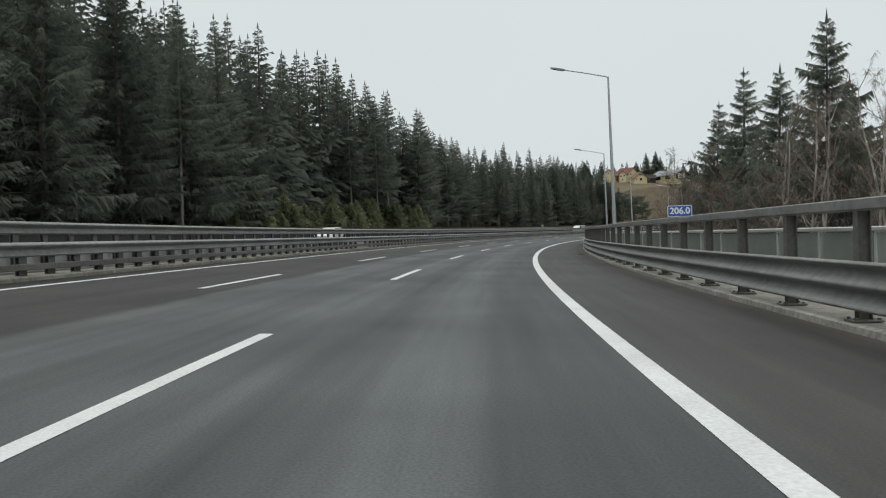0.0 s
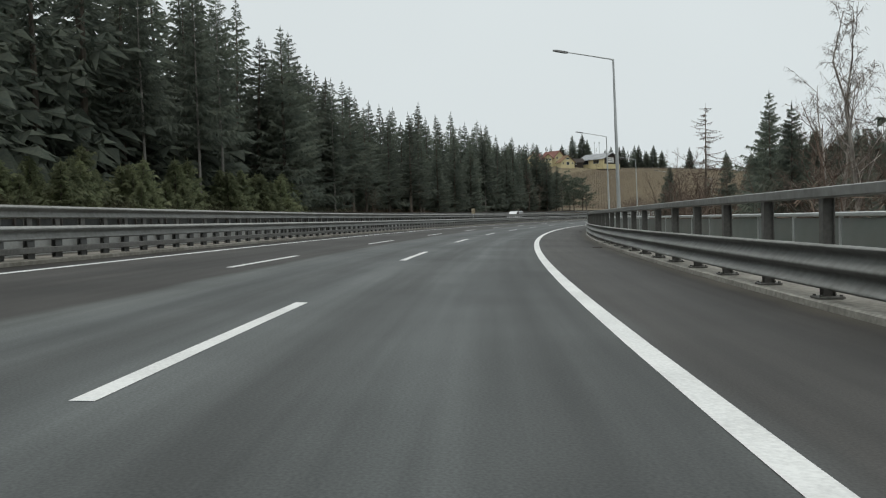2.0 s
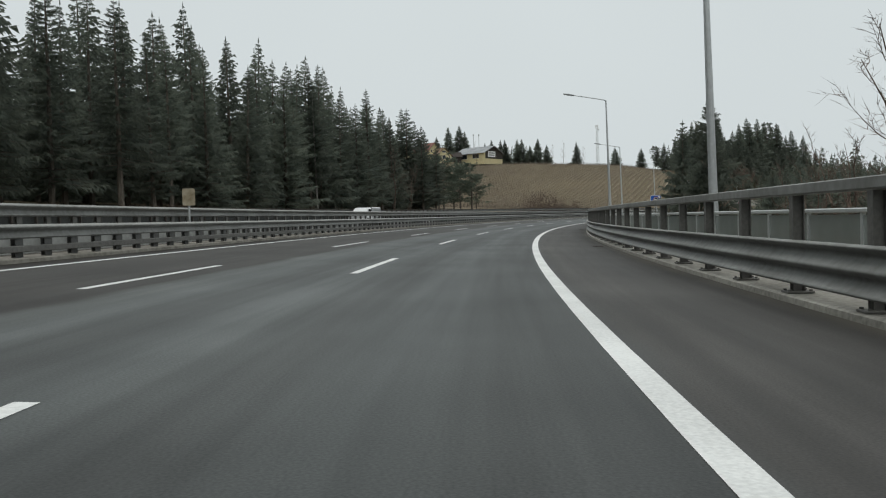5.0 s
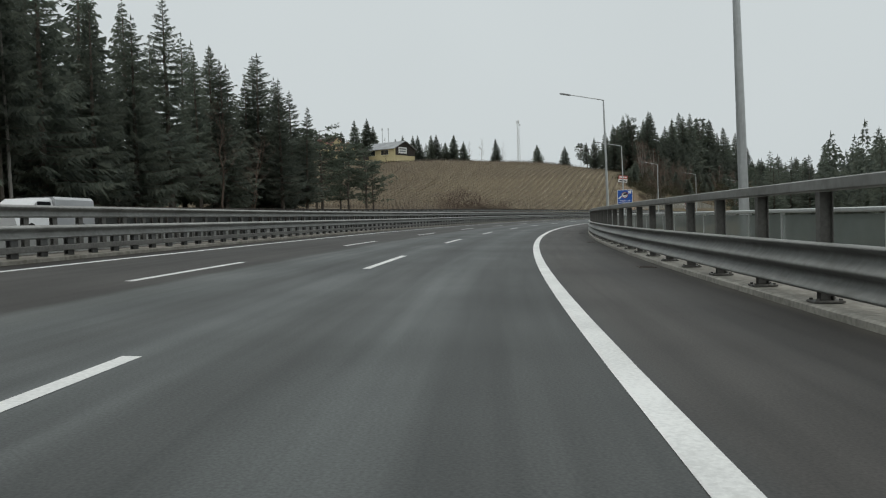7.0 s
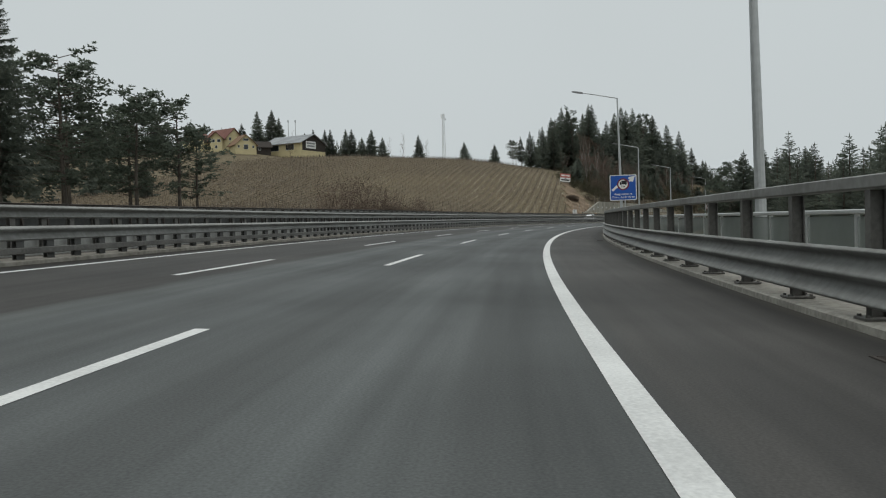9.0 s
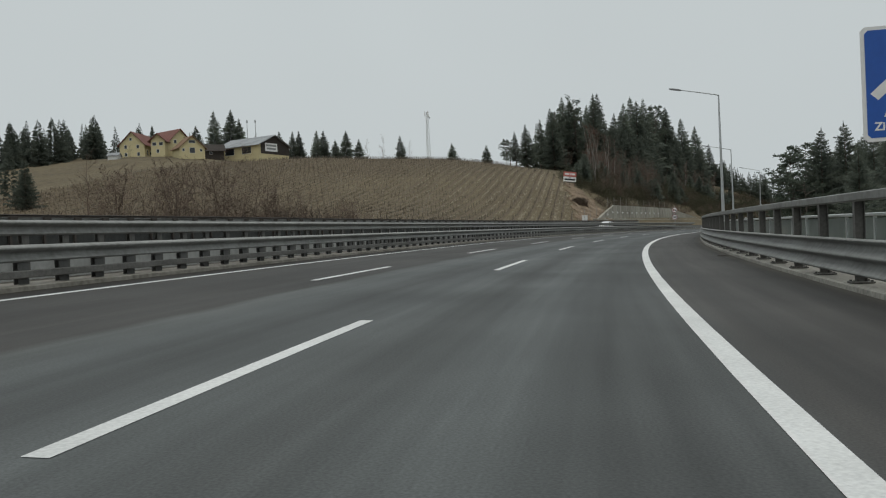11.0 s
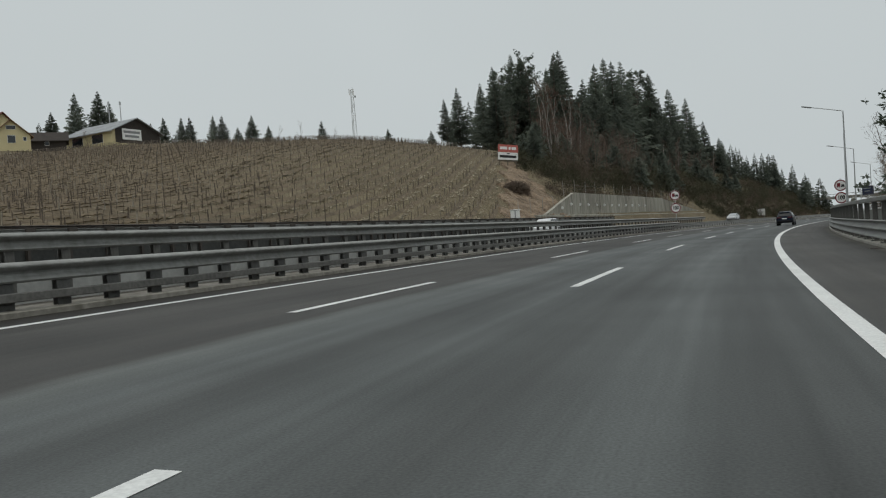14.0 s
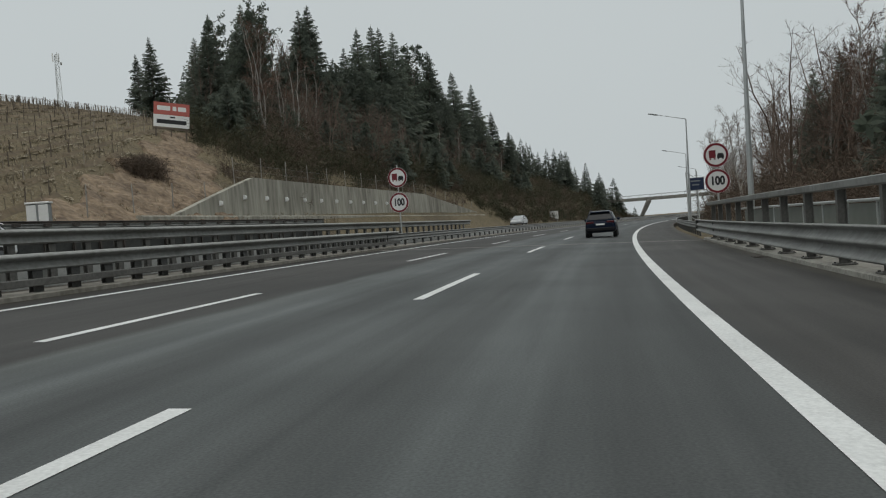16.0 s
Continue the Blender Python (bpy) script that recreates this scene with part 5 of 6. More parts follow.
def disc(bm, rad, y, thick=0.012, at=(0, 0), inner=0.0, n=32):
    x, z = at
    out = [[(x + q * math.cos(k * math.tau / n), z + q * math.sin(k * math.tau / n)) for k in range(n)] for q in (rad, inner) if q > 0]
    front = [[bm.verts.new((p, y, q)) for p, q in ring] for ring in out]
    rear = [bm.verts.new((p, y + thick, q)) for p, q in out[0]]
    if inner:
        for k in range(n):
            bm.faces.new((front[0][k], front[0][(k + 1) % n], front[1][(k + 1) % n], front[1][k]))
    else:
        bm.faces.new(front[0])
    for k in range(n):
        bm.faces.new((front[0][k], rear[k], rear[(k + 1) % n], front[0][(k + 1) % n]))


def truck_shape(bm, y, k, flip=1, at=(0, 0)):
    """A small lorry seen from the side."""
    x0, z0 = at
    for a, b, c, d in ((-0.5, 0.22, -0.12, 0.36), (0.24, 0.46, -0.12, 0.18), (-0.5, 0.46, -0.16, -0.12)):
        pts = [(a, c), (b, c), (b, d), (a, d)]
        f = [bm.verts.new((x0 + flip * p * k, y, z0 + q * k)) for p, q in pts]
        bm.faces.new(f)
    for wx in (-0.34, 0.34):
        disc(bm, 0.085 * k, y, 0.004, (x0 + flip * wx * k, z0 - 0.18 * k), n=14)


def lorry_rear(bm, y, at):
    """A lorry seen from behind: a tall box on two wheels."""
    x, z = at
    for a, b, c, d in ((-0.16, 0.16, -0.14, 0.24), (-0.14, -0.06, -0.22, -0.15), (0.06, 0.14, -0.22, -0.15)):
        bm.faces.new([bm.verts.new((x + p, y, z + q)) for p, q in ((a, c), (b, c), (b, d), (a, d))])


def car_rear(bm, y, at):
    """A car seen from behind."""
    x, z = at
    bm.faces.new([bm.verts.new((x + p, y, z + q)) for p, q in ((-0.16, -0.10), (0.16, -0.10), (0.16, 0.04), (0.11, 0.14), (-0.11, 0.14), (-0.16, 0.04))])
    for a in (-0.14, 0.07):
        bm.faces.new([bm.verts.new((x + p, y, z + q)) for p, q in ((a, -0.16), (a + 0.07, -0.16), (a + 0.07, -0.105), (a, -0.105))])


def speed_signs(s, d, hi, lo, base, where):
    """Two round signs on one pole: no overtaking for lorries, and a limit of 100."""
    sign = empty("traffic_sign", road_pose(s, d, base), "lorry overtaking ban and 100 limit signs " + where, "traffic sign", "speed limit signs")
    bm = bmesh.new()
    tube(bm, [(0, 0.05, -0.2), (0, 0.05, hi + 0.75)], [0.042, 0.042], 10)
    part("pole", bm, LAMP_GREY, sign)
    for h, top in ((hi, True), (lo, False)):
        bm = bmesh.new()
        disc(bm, 0.60, -0.005, 0.02, (0, h))
        face = part("round_sign", bm, SIGN_WHITE, sign)
        bm = bmesh.new()
        disc(bm, 0.585, -0.011, 0.004, (0, h), 0.475)
        part("red_rim", bm, SIGN_RED, face)
        if top:
            bm = bmesh.new()
            lorry_rear(bm, -0.012, (-0.17, h))
            part("lorry_symbol", bm, SIGN_RED, face)
            bm = bmesh.new()
            car_rear(bm, -0.012, (0.21, h - 0.06))
            part("car_symbol", bm, SIGN_BLACK, face)
        else:
            writing("limit_number", "100", 0.58, SIGN_BLACK, face, Matrix.Translation((0, -0.014, h)) @ FACE @ Matrix.Diagonal((0.78, 1.0, 1.0, 1.0)))
    return sign


speed_signs(461.0, 5.6, 4.05, 2.77, 0.0, "by the kerb")
speed_signs(466.0, -12.15, 4.0, 2.50, 0.1, "in the median")


def exit_sign():
    sign = empty("road_sign", road_pose(303.6, 6.12, 0.16), "square blue sign, lorries over 7.5 tonnes leave, white border", "road sign")
    bm = bmesh.new()
    for x in (-0.14, 0.14):
        tube(bm, [(x, 0.10, -0.1), (x, 0.10, 4.6)], [0.055, 0.055], 10)
    part("post", bm, LAMP_GREY, sign)
    z = 3.52
    bm = bmesh.new()
    plate(bm, 2.12, 2.06, 0.0, 0.03, 0.07, (0, z))
    face = part("sign_plate", bm, SIGN_WHITE, sign, "white border plate")
    bm = bmesh.new()
    plate(bm, 1.99, 1.93, -0.006, 0.004, 0.06, (0, z))
    part("blue_field", bm, SIGN_BLUE, face)
    for name, pts in (("arrow_shaft", ((-0.93, -0.29), (-0.80, -0.41), (-0.40, -0.06), (-0.52, 0.08))), ("arrow_shaft", ((0.42, 0.42), (0.54, 0.32), (0.70, 0.44), (0.60, 0.55))), ("arrow_head", ((0.46, 0.72), (0.40, 0.62), (0.72, 0.30), (0.80, 0.36), (0.95, 0.80)))):
        bm = bmesh.new()
        bm.faces.new([bm.verts.new((p, -0.009, z + q + 0.12)) for p, q in pts])
        part(name, bm, SIGN_WHITE, face)
    bm = bmesh.new()
    disc(bm, 0.48, -0.010, 0.004, (0, z + 0.27))
    part("red_rim", bm, SIGN_RED, face)
    bm = bmesh.new()
    disc(bm, 0.37, -0.013, 0.003, (0, z + 0.27))
    part("white_field", bm, SIGN_WHITE, face)
    bm = bmesh.new()
    truck_shape(bm, -0.017, 0.58, -1, (0.01, z + 0.36))
    part("lorry_symbol", bm, SIGN_BLACK, face)
    writing("weight_text", "7,5t", 0.19, SIGN_BLACK, face, Matrix.Translation((0, -0.017, z + 0.08)) @ FACE)
    writing("first_line", "Ausgenommen", 0.235, SIGN_WHITE, face, Matrix.Translation((0.0, -0.010, z - 0.52)) @ FACE)
    writing("second_line", "Ziel- u. Quellverkehr", 0.205, SIGN_WHITE, face, Matrix.Translation((0.0, -0.010, z - 0.77)) @ FACE)


exit_sign()


def km_sign():
    sign = empty("kilometre_sign", road_pose(19.5, 4.86, 1.64), "small blue kilometre sign with white figures on the rail", "road sign")
    bm = bmesh.new()
    plate(bm, 0.56, 0.26, 0.0, 0.02, 0.02, (-0.42, 0.16))
    face = part("sign_plate", bm, SIGN_WHITE, sign, "white border plate")
    bm = bmesh.new()
    plate(bm, 0.53, 0.23, -0.004, 0.003, 0.02, (-0.42, 0.16))
    part("blue_field", bm, SIGN_BLUE, face)
    writing("figures", "206.0", 0.21, SIGN_WHITE, face, Matrix.Translation((-0.42, -0.007, 0.16)) @ FACE)
    bm = bmesh.new()
    box(bm, -0.45, 0.02, 0.025, 0.045, 0.0, 0.04)
    box(bm, -0.44, -0.40, 0.022, 0.042, 0.03, 0.2)
    part("bracket", bm, LAMP_GREY, sign)


km_sign()


def far_board():
    sign = empty("road_sign", road_pose(520.0, 7.44, 0.0), "small dark blue direction board on two posts by the road", "road sign")
    bm = bmesh.new()
    plate(bm, 1.75, 1.5, 0.0, 0.03, 0.05, (0, 4.7))
    face = part("sign_plate", bm, SIGN_BACK, sign)
    bm = bmesh.new()
    plate(bm, 1.63, 1.38, -0.006, 0.004, 0.05, (0, 4.7))
    part("blue_field", bm, SIGN_DARK_BLUE, face)
    for z, w in ((5.05, 1.1), (4.6, 0.8)):
        bm = bmesh.new()
        plate(bm, w, 0.16, -0.011, 0.004, 0.03, (-0.1, z))
        part("text_bar", bm, SIGN_BACK, face)
    for x in (-1.1, 0.1):
        for y in (0.1, 0.9):
            bm = bmesh.new()
            tube(bm, [(x, y, -0.6), (x, y, 6.2)], [0.06, 0.06], 8)
            part("post", bm, ALU, sign, "pale lattice leg")
    bm = bmesh.new()
    for k in range(7):
        z = 0.2 + 0.85 * k
        for y in (0.1, 0.9):
            tube(bm, [(-1.1, y, z), (0.1, y, z + 0.85)] if k % 2 else [(0.1, y, z), (-1.1, y, z + 0.85)], [0.035, 0.035], 5)
            tube(bm, [(-1.1, y, z), (0.1, y, z)], [0.035, 0.035], 5)
    part("bracing", bm, ALU, sign)


far_board()


def cabinet():
    p = place(455.2, -28.2) + Vector((0, 0, 0.6))
    c = empty("switch_cabinet", pose(*p, 0, 0, 20 - math.degrees(heading(454))), "pale grey two-door switch cabinet on the verge", "cabinet")
    bm = bmesh.new()
    box(bm, -0.55, 0.55, -0.25, 0.25, -1.0, 1.5, 0.02)
    part("body", bm, SIGN_BACK, c)
    bm = bmesh.new()
    box(bm, -0.60, 0.60, -0.31, 0.31, 1.5, 1.6, 0.02)
    part("roof", bm, SIGN_WHITE, c)
    for x in (-0.54, 0.05):
        bm = bmesh.new()
        box(bm, x, x + 0.48, -0.28, -0.25, 0.05, 1.45, 0.01)
        part("door", bm, SIGN_WHITE, c)


cabinet()


def hill_banner():
    p = place(495.9, -46.0)
    b = empty("banner_board", pose(p.x, p.y, 15.15, 0, 5, -4) @ Matrix.Diagonal((0.8, 0.8, 0.95, 1)), "red and white advertising board on wooden posts on the bank", "sign board")
    for x in (-2.0, 0, 2.0):
        bm = bmesh.new()
        box(bm, x - 0.08, x + 0.08, 0.05, 0.2, -2.6, 3.3)
        part("post", bm, VINE_POST, b)
    bm = bmesh.new()
    plate(bm, 4.7, 1.35, 0.0, 0.04, 0.02, (0, 2.45))
    part("red_panel", bm, BANNER_RED, b)
    bm = bmesh.new()
    plate(bm, 4.7, 1.35, 0.0, 0.04, 0.02, (0, 1.08))
    part("white_panel", bm, SIGN_WHITE, b)
    for x0, x1 in ((-1.9, -0.2), (0.1, 0.6), (0.8, 1.9)):
        bm = bmesh.new()
        plate(bm, x1 - x0, 0.5, -0.006, 0.004, 0.05, ((x0 + x1) / 2, 2.5))
        part("pale_bar", bm, SIGN_WHITE, b)
    for w, h, x, z in ((0.7, 0.16, 0.1, 1.52), (3.9, 0.46, 0, 1.0)):
        bm = bmesh.new()
        plate(bm, w, h, -0.006, 0.004, 0.03, (x, z))
        part("dark_bar", bm, SIGN_BLACK, b)
    bm = bmesh.new()
    box(bm, -2.4, 2.4, 0.06, 0.16, 0.12, 0.3)
    part("cross_beam", bm, VINE_POST, b)


hill_banner()

# ------------------------------------------------------------------ farm on the hill
YELLOW = material("yellow_plaster", (0.61, 0.53, 0.31), 0.85, dark=0.86, scale=0.4, fine=5)
TILES = material("red_brown_roof_tiles", (0.20, 0.085, 0.065), 0.8, dark=0.65, scale=0.5, fine=6, bump=0.3)
TILES_BROWN = material("brown_roof_tiles", (0.22, 0.135, 0.075), 0.8, dark=0.7, scale=0.5, fine=6, bump=0.3)
SHEET_ROOF = material("pale_sheet_roof", (0.36, 0.38, 0.39), 0.5, 0.2, tint=(0.16, 0.165, 0.17), scale=0.35, fine=2)
DARK_WOOD = material("dark_timber", (0.045, 0.036, 0.030), 0.85, dark=0.6, scale=1, fine=10)
PANE = material("window_pane", (0.025, 0.03, 0.035), 0.12, spec=0.6)
WHITE_TRIM = material("white_trim", (0.72, 0.72, 0.70), 0.6)


def gabled(name, m, w, l, h, rise, wall_mat, roof_mat, label, windows=(), eave=0.7, gable=None, parent=None):
    """A gabled house: walls, a roof of two thick slopes, windows. The gable with windows faces -y; w across, l deep."""
    hs = empty(name, m, label, "house") if parent is None else parent
    bm = bmesh.new()
    a = [bm.verts.new(p) for p in ((-w / 2, -l / 2, -2), (w / 2, -l / 2, -2), (w / 2, -l / 2, h), (0, -l / 2, h + rise), (-w / 2, -l / 2, h))]
    b = [bm.verts.new((v.co.x, l / 2, v.co.z)) for v in a]
    bm.faces.new(a)
    bm.faces.new(b[::-1])
    for k in range(5):
        bm.faces.new((a[k], b[k], b[(k + 1) % 5], a[(k + 1) % 5]))
    part("wall", bm, wall_mat, hs)
    slope = rise / (w / 2)
    for sg in (-1, 1):
        bm = bmesh.new()
        x1, z1 = sg * (w / 2 + eave), h - eave * slope
        vs = []
        for y in (-l / 2 - eave, l / 2 + eave):
            vs += [bm.verts.new(p) for p in ((0, y, h + rise + 0.02), (x1, y, z1 + 0.02), (x1, y, z1 + 0.27), (0, y, h + rise + 0.30))]
        for k in range(4):
            bm.faces.new((vs[k], vs[(k + 1) % 4], vs[4 + (k + 1) % 4], vs[4 + k]))
        bm.faces.new(vs[:4][::-1])
        bm.faces.new(vs[4:])
        part("roof", bm, roof_mat, hs)
    if gable:
        bm = bmesh.new()
        z0 = 1.2
        f = [(-w / 2 + 1.2, z0), (w / 2 + 0.04, z0), (w / 2 + 0.04, h), (0, h + rise), (-w / 2 + 1.2, h + rise * 2.4 / w)]
        a = [bm.verts.new((x, -l / 2 - 0.06, z)) for x, z in f]
        b = [bm.verts.new((x, -l / 2, z)) for x, z in f]
        bm.faces.new(a)
        for k in range(5):
            bm.faces.new((a[k], b[k], b[(k + 1) % 5], a[(k + 1) % 5]))
        part("gable_boarding", bm, gable, hs, "dark timber gable boarding")
    for side, x, z, ww, hh in windows:
        turn = {"f": Matrix.Translation((x, -l / 2, z)), "l": Matrix.Translation((-w / 2, x, z)) @ pose(0, 0, 0, 0, 0, -90), "r": Matrix.Translation((w / 2, x, z)) @ pose(0, 0, 0, 0, 0, 90)}[side]
        bm = bmesh.new()
        box(bm, -ww / 2 - 0.1, ww / 2 + 0.1, -0.05, 0.02, -hh / 2 - 0.1, hh / 2 + 0.1)
        win = part("window", bm, WHITE_TRIM, hs)
        win.matrix_basis = turn
        bm = bmesh.new()
        box(bm, -ww / 2, ww / 2, -0.07, -0.04, -hh / 2, hh / 2)
        part("pane", bm, PANE, win)
    return hs


def world_ground(x, y):
    s, d = (float(q[0]) for q in along_across(np.array([float(x)]), np.array([float(y)])))
    return ground_at(s, d)


Z_FARM = 36.9
FARM = "yellow farmhouse wing with a red-brown tiled roof on the hilltop"
gabled("farmhouse", pose(102.3, 601, Z_FARM, 0, 0, -28), 9.5, 14, 5.0, 4.6, YELLOW, TILES, FARM, [("f", -2.4, 4.2, 0.9, 1.2), ("f", 2.2, 4.2, 0.9, 1.2), ("f", -0.4, 7.0, 0.8, 0.9), ("f", 2.4, 1.4, 0.9, 1.2), ("f", -2.4, 1.4, 0.9, 1.2), ("r", -4.6, 2.0, 1.0, 1.8), ("r", -2.2, 2.0, 1.0, 1.3)])
gabled("farmhouse", pose(112.2, 597, Z_FARM, 0, 0, 30), 10.8, 14, 5.2, 5.0, YELLOW, TILES, FARM, [("f", -2.2, 5.6, 1.0, 1.2), ("f", 1.8, 5.6, 1.0, 1.2), ("f", 3.6, 3.6, 0.9, 1.2), ("f", -2.2, 3.0, 1.0, 1.3)])
gabled("house_bay", pose(108.4, 588.5, Z_FARM, 0, 0, -22), 5.0, 6, 5.6, 2.2, YELLOW, TILES, "yellow bay of the farmhouse under a red-brown roof", [("f", -1.2, 4.2, 1.3, 1.1), ("f", 1.2, 4.2, 1.3, 1.1), ("f", 0, 1.6, 0.9, 1.2)], 0.9)
gabled("farm_annex", pose(117.4, 581, Z_FARM - 0.3, 0, 0, 12), 9.2, 8, 2.2, 4.0, YELLOW, TILES_BROWN, "small yellow annex with a brown tiled gable roof", [("f", 0, 1.2, 1.8, 1.9), ("f", 0, 4.3, 2.2, 0.9), ("f", -3.2, 1.3, 0.7, 0.9), ("f", 3.2, 1.3, 0.7, 0.9)])
gabled("farm_shed", pose(126.5, 594, Z_FARM, 0, 0, 90), 7, 10, 2.4, 2.4, DARK_WOOD, DARK_WOOD, "low dark timber shed between house and barn", [("l", 0, 1.4, 1.0, 0.9)])
gabled("garden_shed", pose(92.6, 588.1, 36.2, 0, 0, 70), 4.0, 3.6, 0.7, 1.0, WHITE_TRIM, SHEET_ROOF, "low white garden shed beside the farmhouse", (), 0.3)
BARN = pose(144.0, 598, Z_FARM - 0.5, 0, 0, 36)
gabled("barn", BARN, 17.3, 21.4, 4.6, 3.9, YELLOW, SHEET_ROOF, "long yellow barn with a dark gable and pale sheet roof", [("l", -4.6, 2.8, 4.6, 2.4), ("l", 4.2, 2.8, 4.6, 2.4)], 1.0, DARK_WOOD)
barn_sign = empty("barn_sign", BARN @ pose(-1.7, -10.84, 3.8), "white sign board with dark lettering on the barn gable", "sign board")
bm = bmesh.new()
plate(bm, 6.8, 3.2, -0.05, 0.06, 0.03)
part("board", bm, SIGN_WHITE, barn_sign)
bm = bmesh.new()
plate(bm, 5.8, 0.7, -0.06, 0.006, 0.05, (0, 0.65))
part("text_bar", bm, SIGN_BACK, barn_sign)
bm = bmesh.new()
plate(bm, 5.0, 0.7, -0.06, 0.006, 0.05, (0, -0.55))
part("text_bar", bm, SIGN_BACK, barn_sign)
for x, y, h in ((144.6, 612, 17.2), (148.0, 612, 17.6)):
    bm = bmesh.new()
    tube(bm, [(0, 0, -1), (0, 0, h)], [0.22, 0.12], 8)
    box(bm, -0.3, 0.3, -0.3, 0.3, h - 1.2, h - 0.2, 0.05)
    pole = empty("antenna_pole", pose(x, y, world_ground(x, y)), "slim grey antenna pole behind the barn", "mast", "antenna poles")
    part("pole", bm, LAMP_GREY, pole)


def radio_mast():
    base = world_ground(229, 622)
    mast = empty("radio_mast", pose(229, 622, base), "grey lattice radio mast on the hilltop", "mast")
    top = 60.6 - base
    r0, r1 = 1.15, 0.55
    corner = lambda k, u: Vector((math.cos(k * math.tau / 3), math.sin(k * math.tau / 3), 0)) * (r0 + (r1 - r0) * u) + Vector((0, 0, top * u - (1 if u == 0 else 0)))
    for k in range(3):
        bm = bmesh.new()
        tube(bm, [corner(k, 0), corner(k, 1)], [0.11, 0.08], 6)
        part("leg", bm, ALU, mast)
    bm = bmesh.new()
    n = 14
    for i in range(n):
        for k in range(3):
            a, b = (corner(k, i / n), corner((k + 1) % 3, (i + 1) / n)) if i % 2 else (corner((k + 1) % 3, i / n), corner(k, (i + 1) / n))
            tube(bm, [a, b], [0.045, 0.045], 4)
            tube(bm, [corner(k, (i + 1) / n), corner((k + 1) % 3, (i + 1) / n)], [0.04, 0.04], 4)
    part("bracing", bm, ALU, mast)
    for k in range(3):
        bm = bmesh.new()
        a = k * math.tau / 3 + 0.5
        box(bm, -0.16, 0.16, -0.08, 0.08, top - 2.0, top + 0.5, 0.03)
        ob = part("antenna", bm, SIGN_WHITE, mast)
        ob.matrix_basis = pose(math.cos(a) * 0.95, math.sin(a) * 0.95, 0, 0, 0, math.degrees(a))
    bm = bmesh.new()
    tube(bm, [(1.0, 0, top - 2.4), (1.35, 0, top - 2.4)], [0.45, 0.5], 14)
    part("dish", bm, LAMP_GREY, mast)


radio_mast()

# ------------------------------------------------------------------ overpass ahead
over = empty("overpass", Matrix(), "pale concrete road bridge over the motorway on slanted struts", "bridge")
a, b = road(715, -34, 6.3), road(690, 46, 6.6)
way = (b - a).normalized()
side = Vector((-way.y, way.x, 0)).normalized() * 4.5
bm = bmesh.new()
vs = []
for p in (a, b):
    for q, z in ((-1, 0), (1, 0), (1, 1.0), (-1, 1.0)):
        vs.append(bm.verts.new(p + side * q + Vector((0, 0, z))))
for k in range(4):
    bm.faces.new((vs[k], vs[(k + 1) % 4], vs[4 + (k + 1) % 4], vs[4 + k]))
bm.faces.new(vs[:4][::-1])
bm.faces.new(vs[4:])
part("deck", bm, CONCRETE, over)
for q in (-1, 1):
    bm = bmesh.new()
    tube(bm, [a + side * q + Vector((0, 0, 1.9)), b + side * q + Vector((0, 0, 1.9))], [0.05, 0.05], 6)
    for k in range(20):
        p = a.lerp(b, (k + 0.5) / 20) + side * q * 0.98
        tube(bm, [p + Vector((0, 0, 0.95)), p + Vector((0, 0, 1.9))], [0.035, 0.035], 5)
    part("handrail", bm, STEEL_OLD, over)
for u, dn in ((0.22, -0.05), (0.80, 0.06)):
    for q in (-0.96,):
        top, foot = a.lerp(b, u) + side * q, a.lerp(b, u + dn) + side * q
        foot.z = road(700, 0).z - 0.5
        bm = bmesh.new()
        tube(bm, [foot, top], [0.65, 0.95], 4)
        part("strut", bm, CONCRETE, over)

# ------------------------------------------------------------------ vehicles
TYRE = material("tyre_rubber", (0.018, 0.018, 0.018), 0.85)
RIM = material("wheel_rim", (0.28, 0.29, 0.30), 0.4, 0.7)
CAR_GLASS = material("car_window", (0.012, 0.015, 0.018), 0.1, spec=0.3, dark=0.9)
TAIL_RED = material("tail_light_red", (0.07, 0.005, 0.007), 0.25, spec=0.3)
TRIM_BLACK = material("black_trim", (0.010, 0.010, 0.012), 0.6, spec=0.2)


def paint(name, base, coat=0.6, metal=0.15, spec=0.5):
    return material(name, base, 0.32, metal, dark=0.92, scale=0.6, fine=4, coat=coat, spec=spec)


def loft(bm, stations):
    """Rounded cross-sections along y: (y, low, high, half width low, half width high)."""
    rings = []
    for y, z0, z1, w0, w1 in stations:
        e = min(0.12, (z1 - z0) * 0.3)
        pts = [(-w0 + e, z0), (w0 - e, z0), (w0, z0 + e), (w1, z1 - e), (w1 - e, z1), (-w1 + e, z1), (-w1, z1 - e), (-w0, z0 + e)]
        rings.append([bm.verts.new((x, y, z)) for x, z in pts])
    for p, q in zip(rings, rings[1:]):
        for k in range(8):
            bm.faces.new((p[k], p[(k + 1) % 8], q[(k + 1) % 8], q[k]))
    bm.faces.new(rings[0])
    bm.faces.new(rings[-1][::-1])


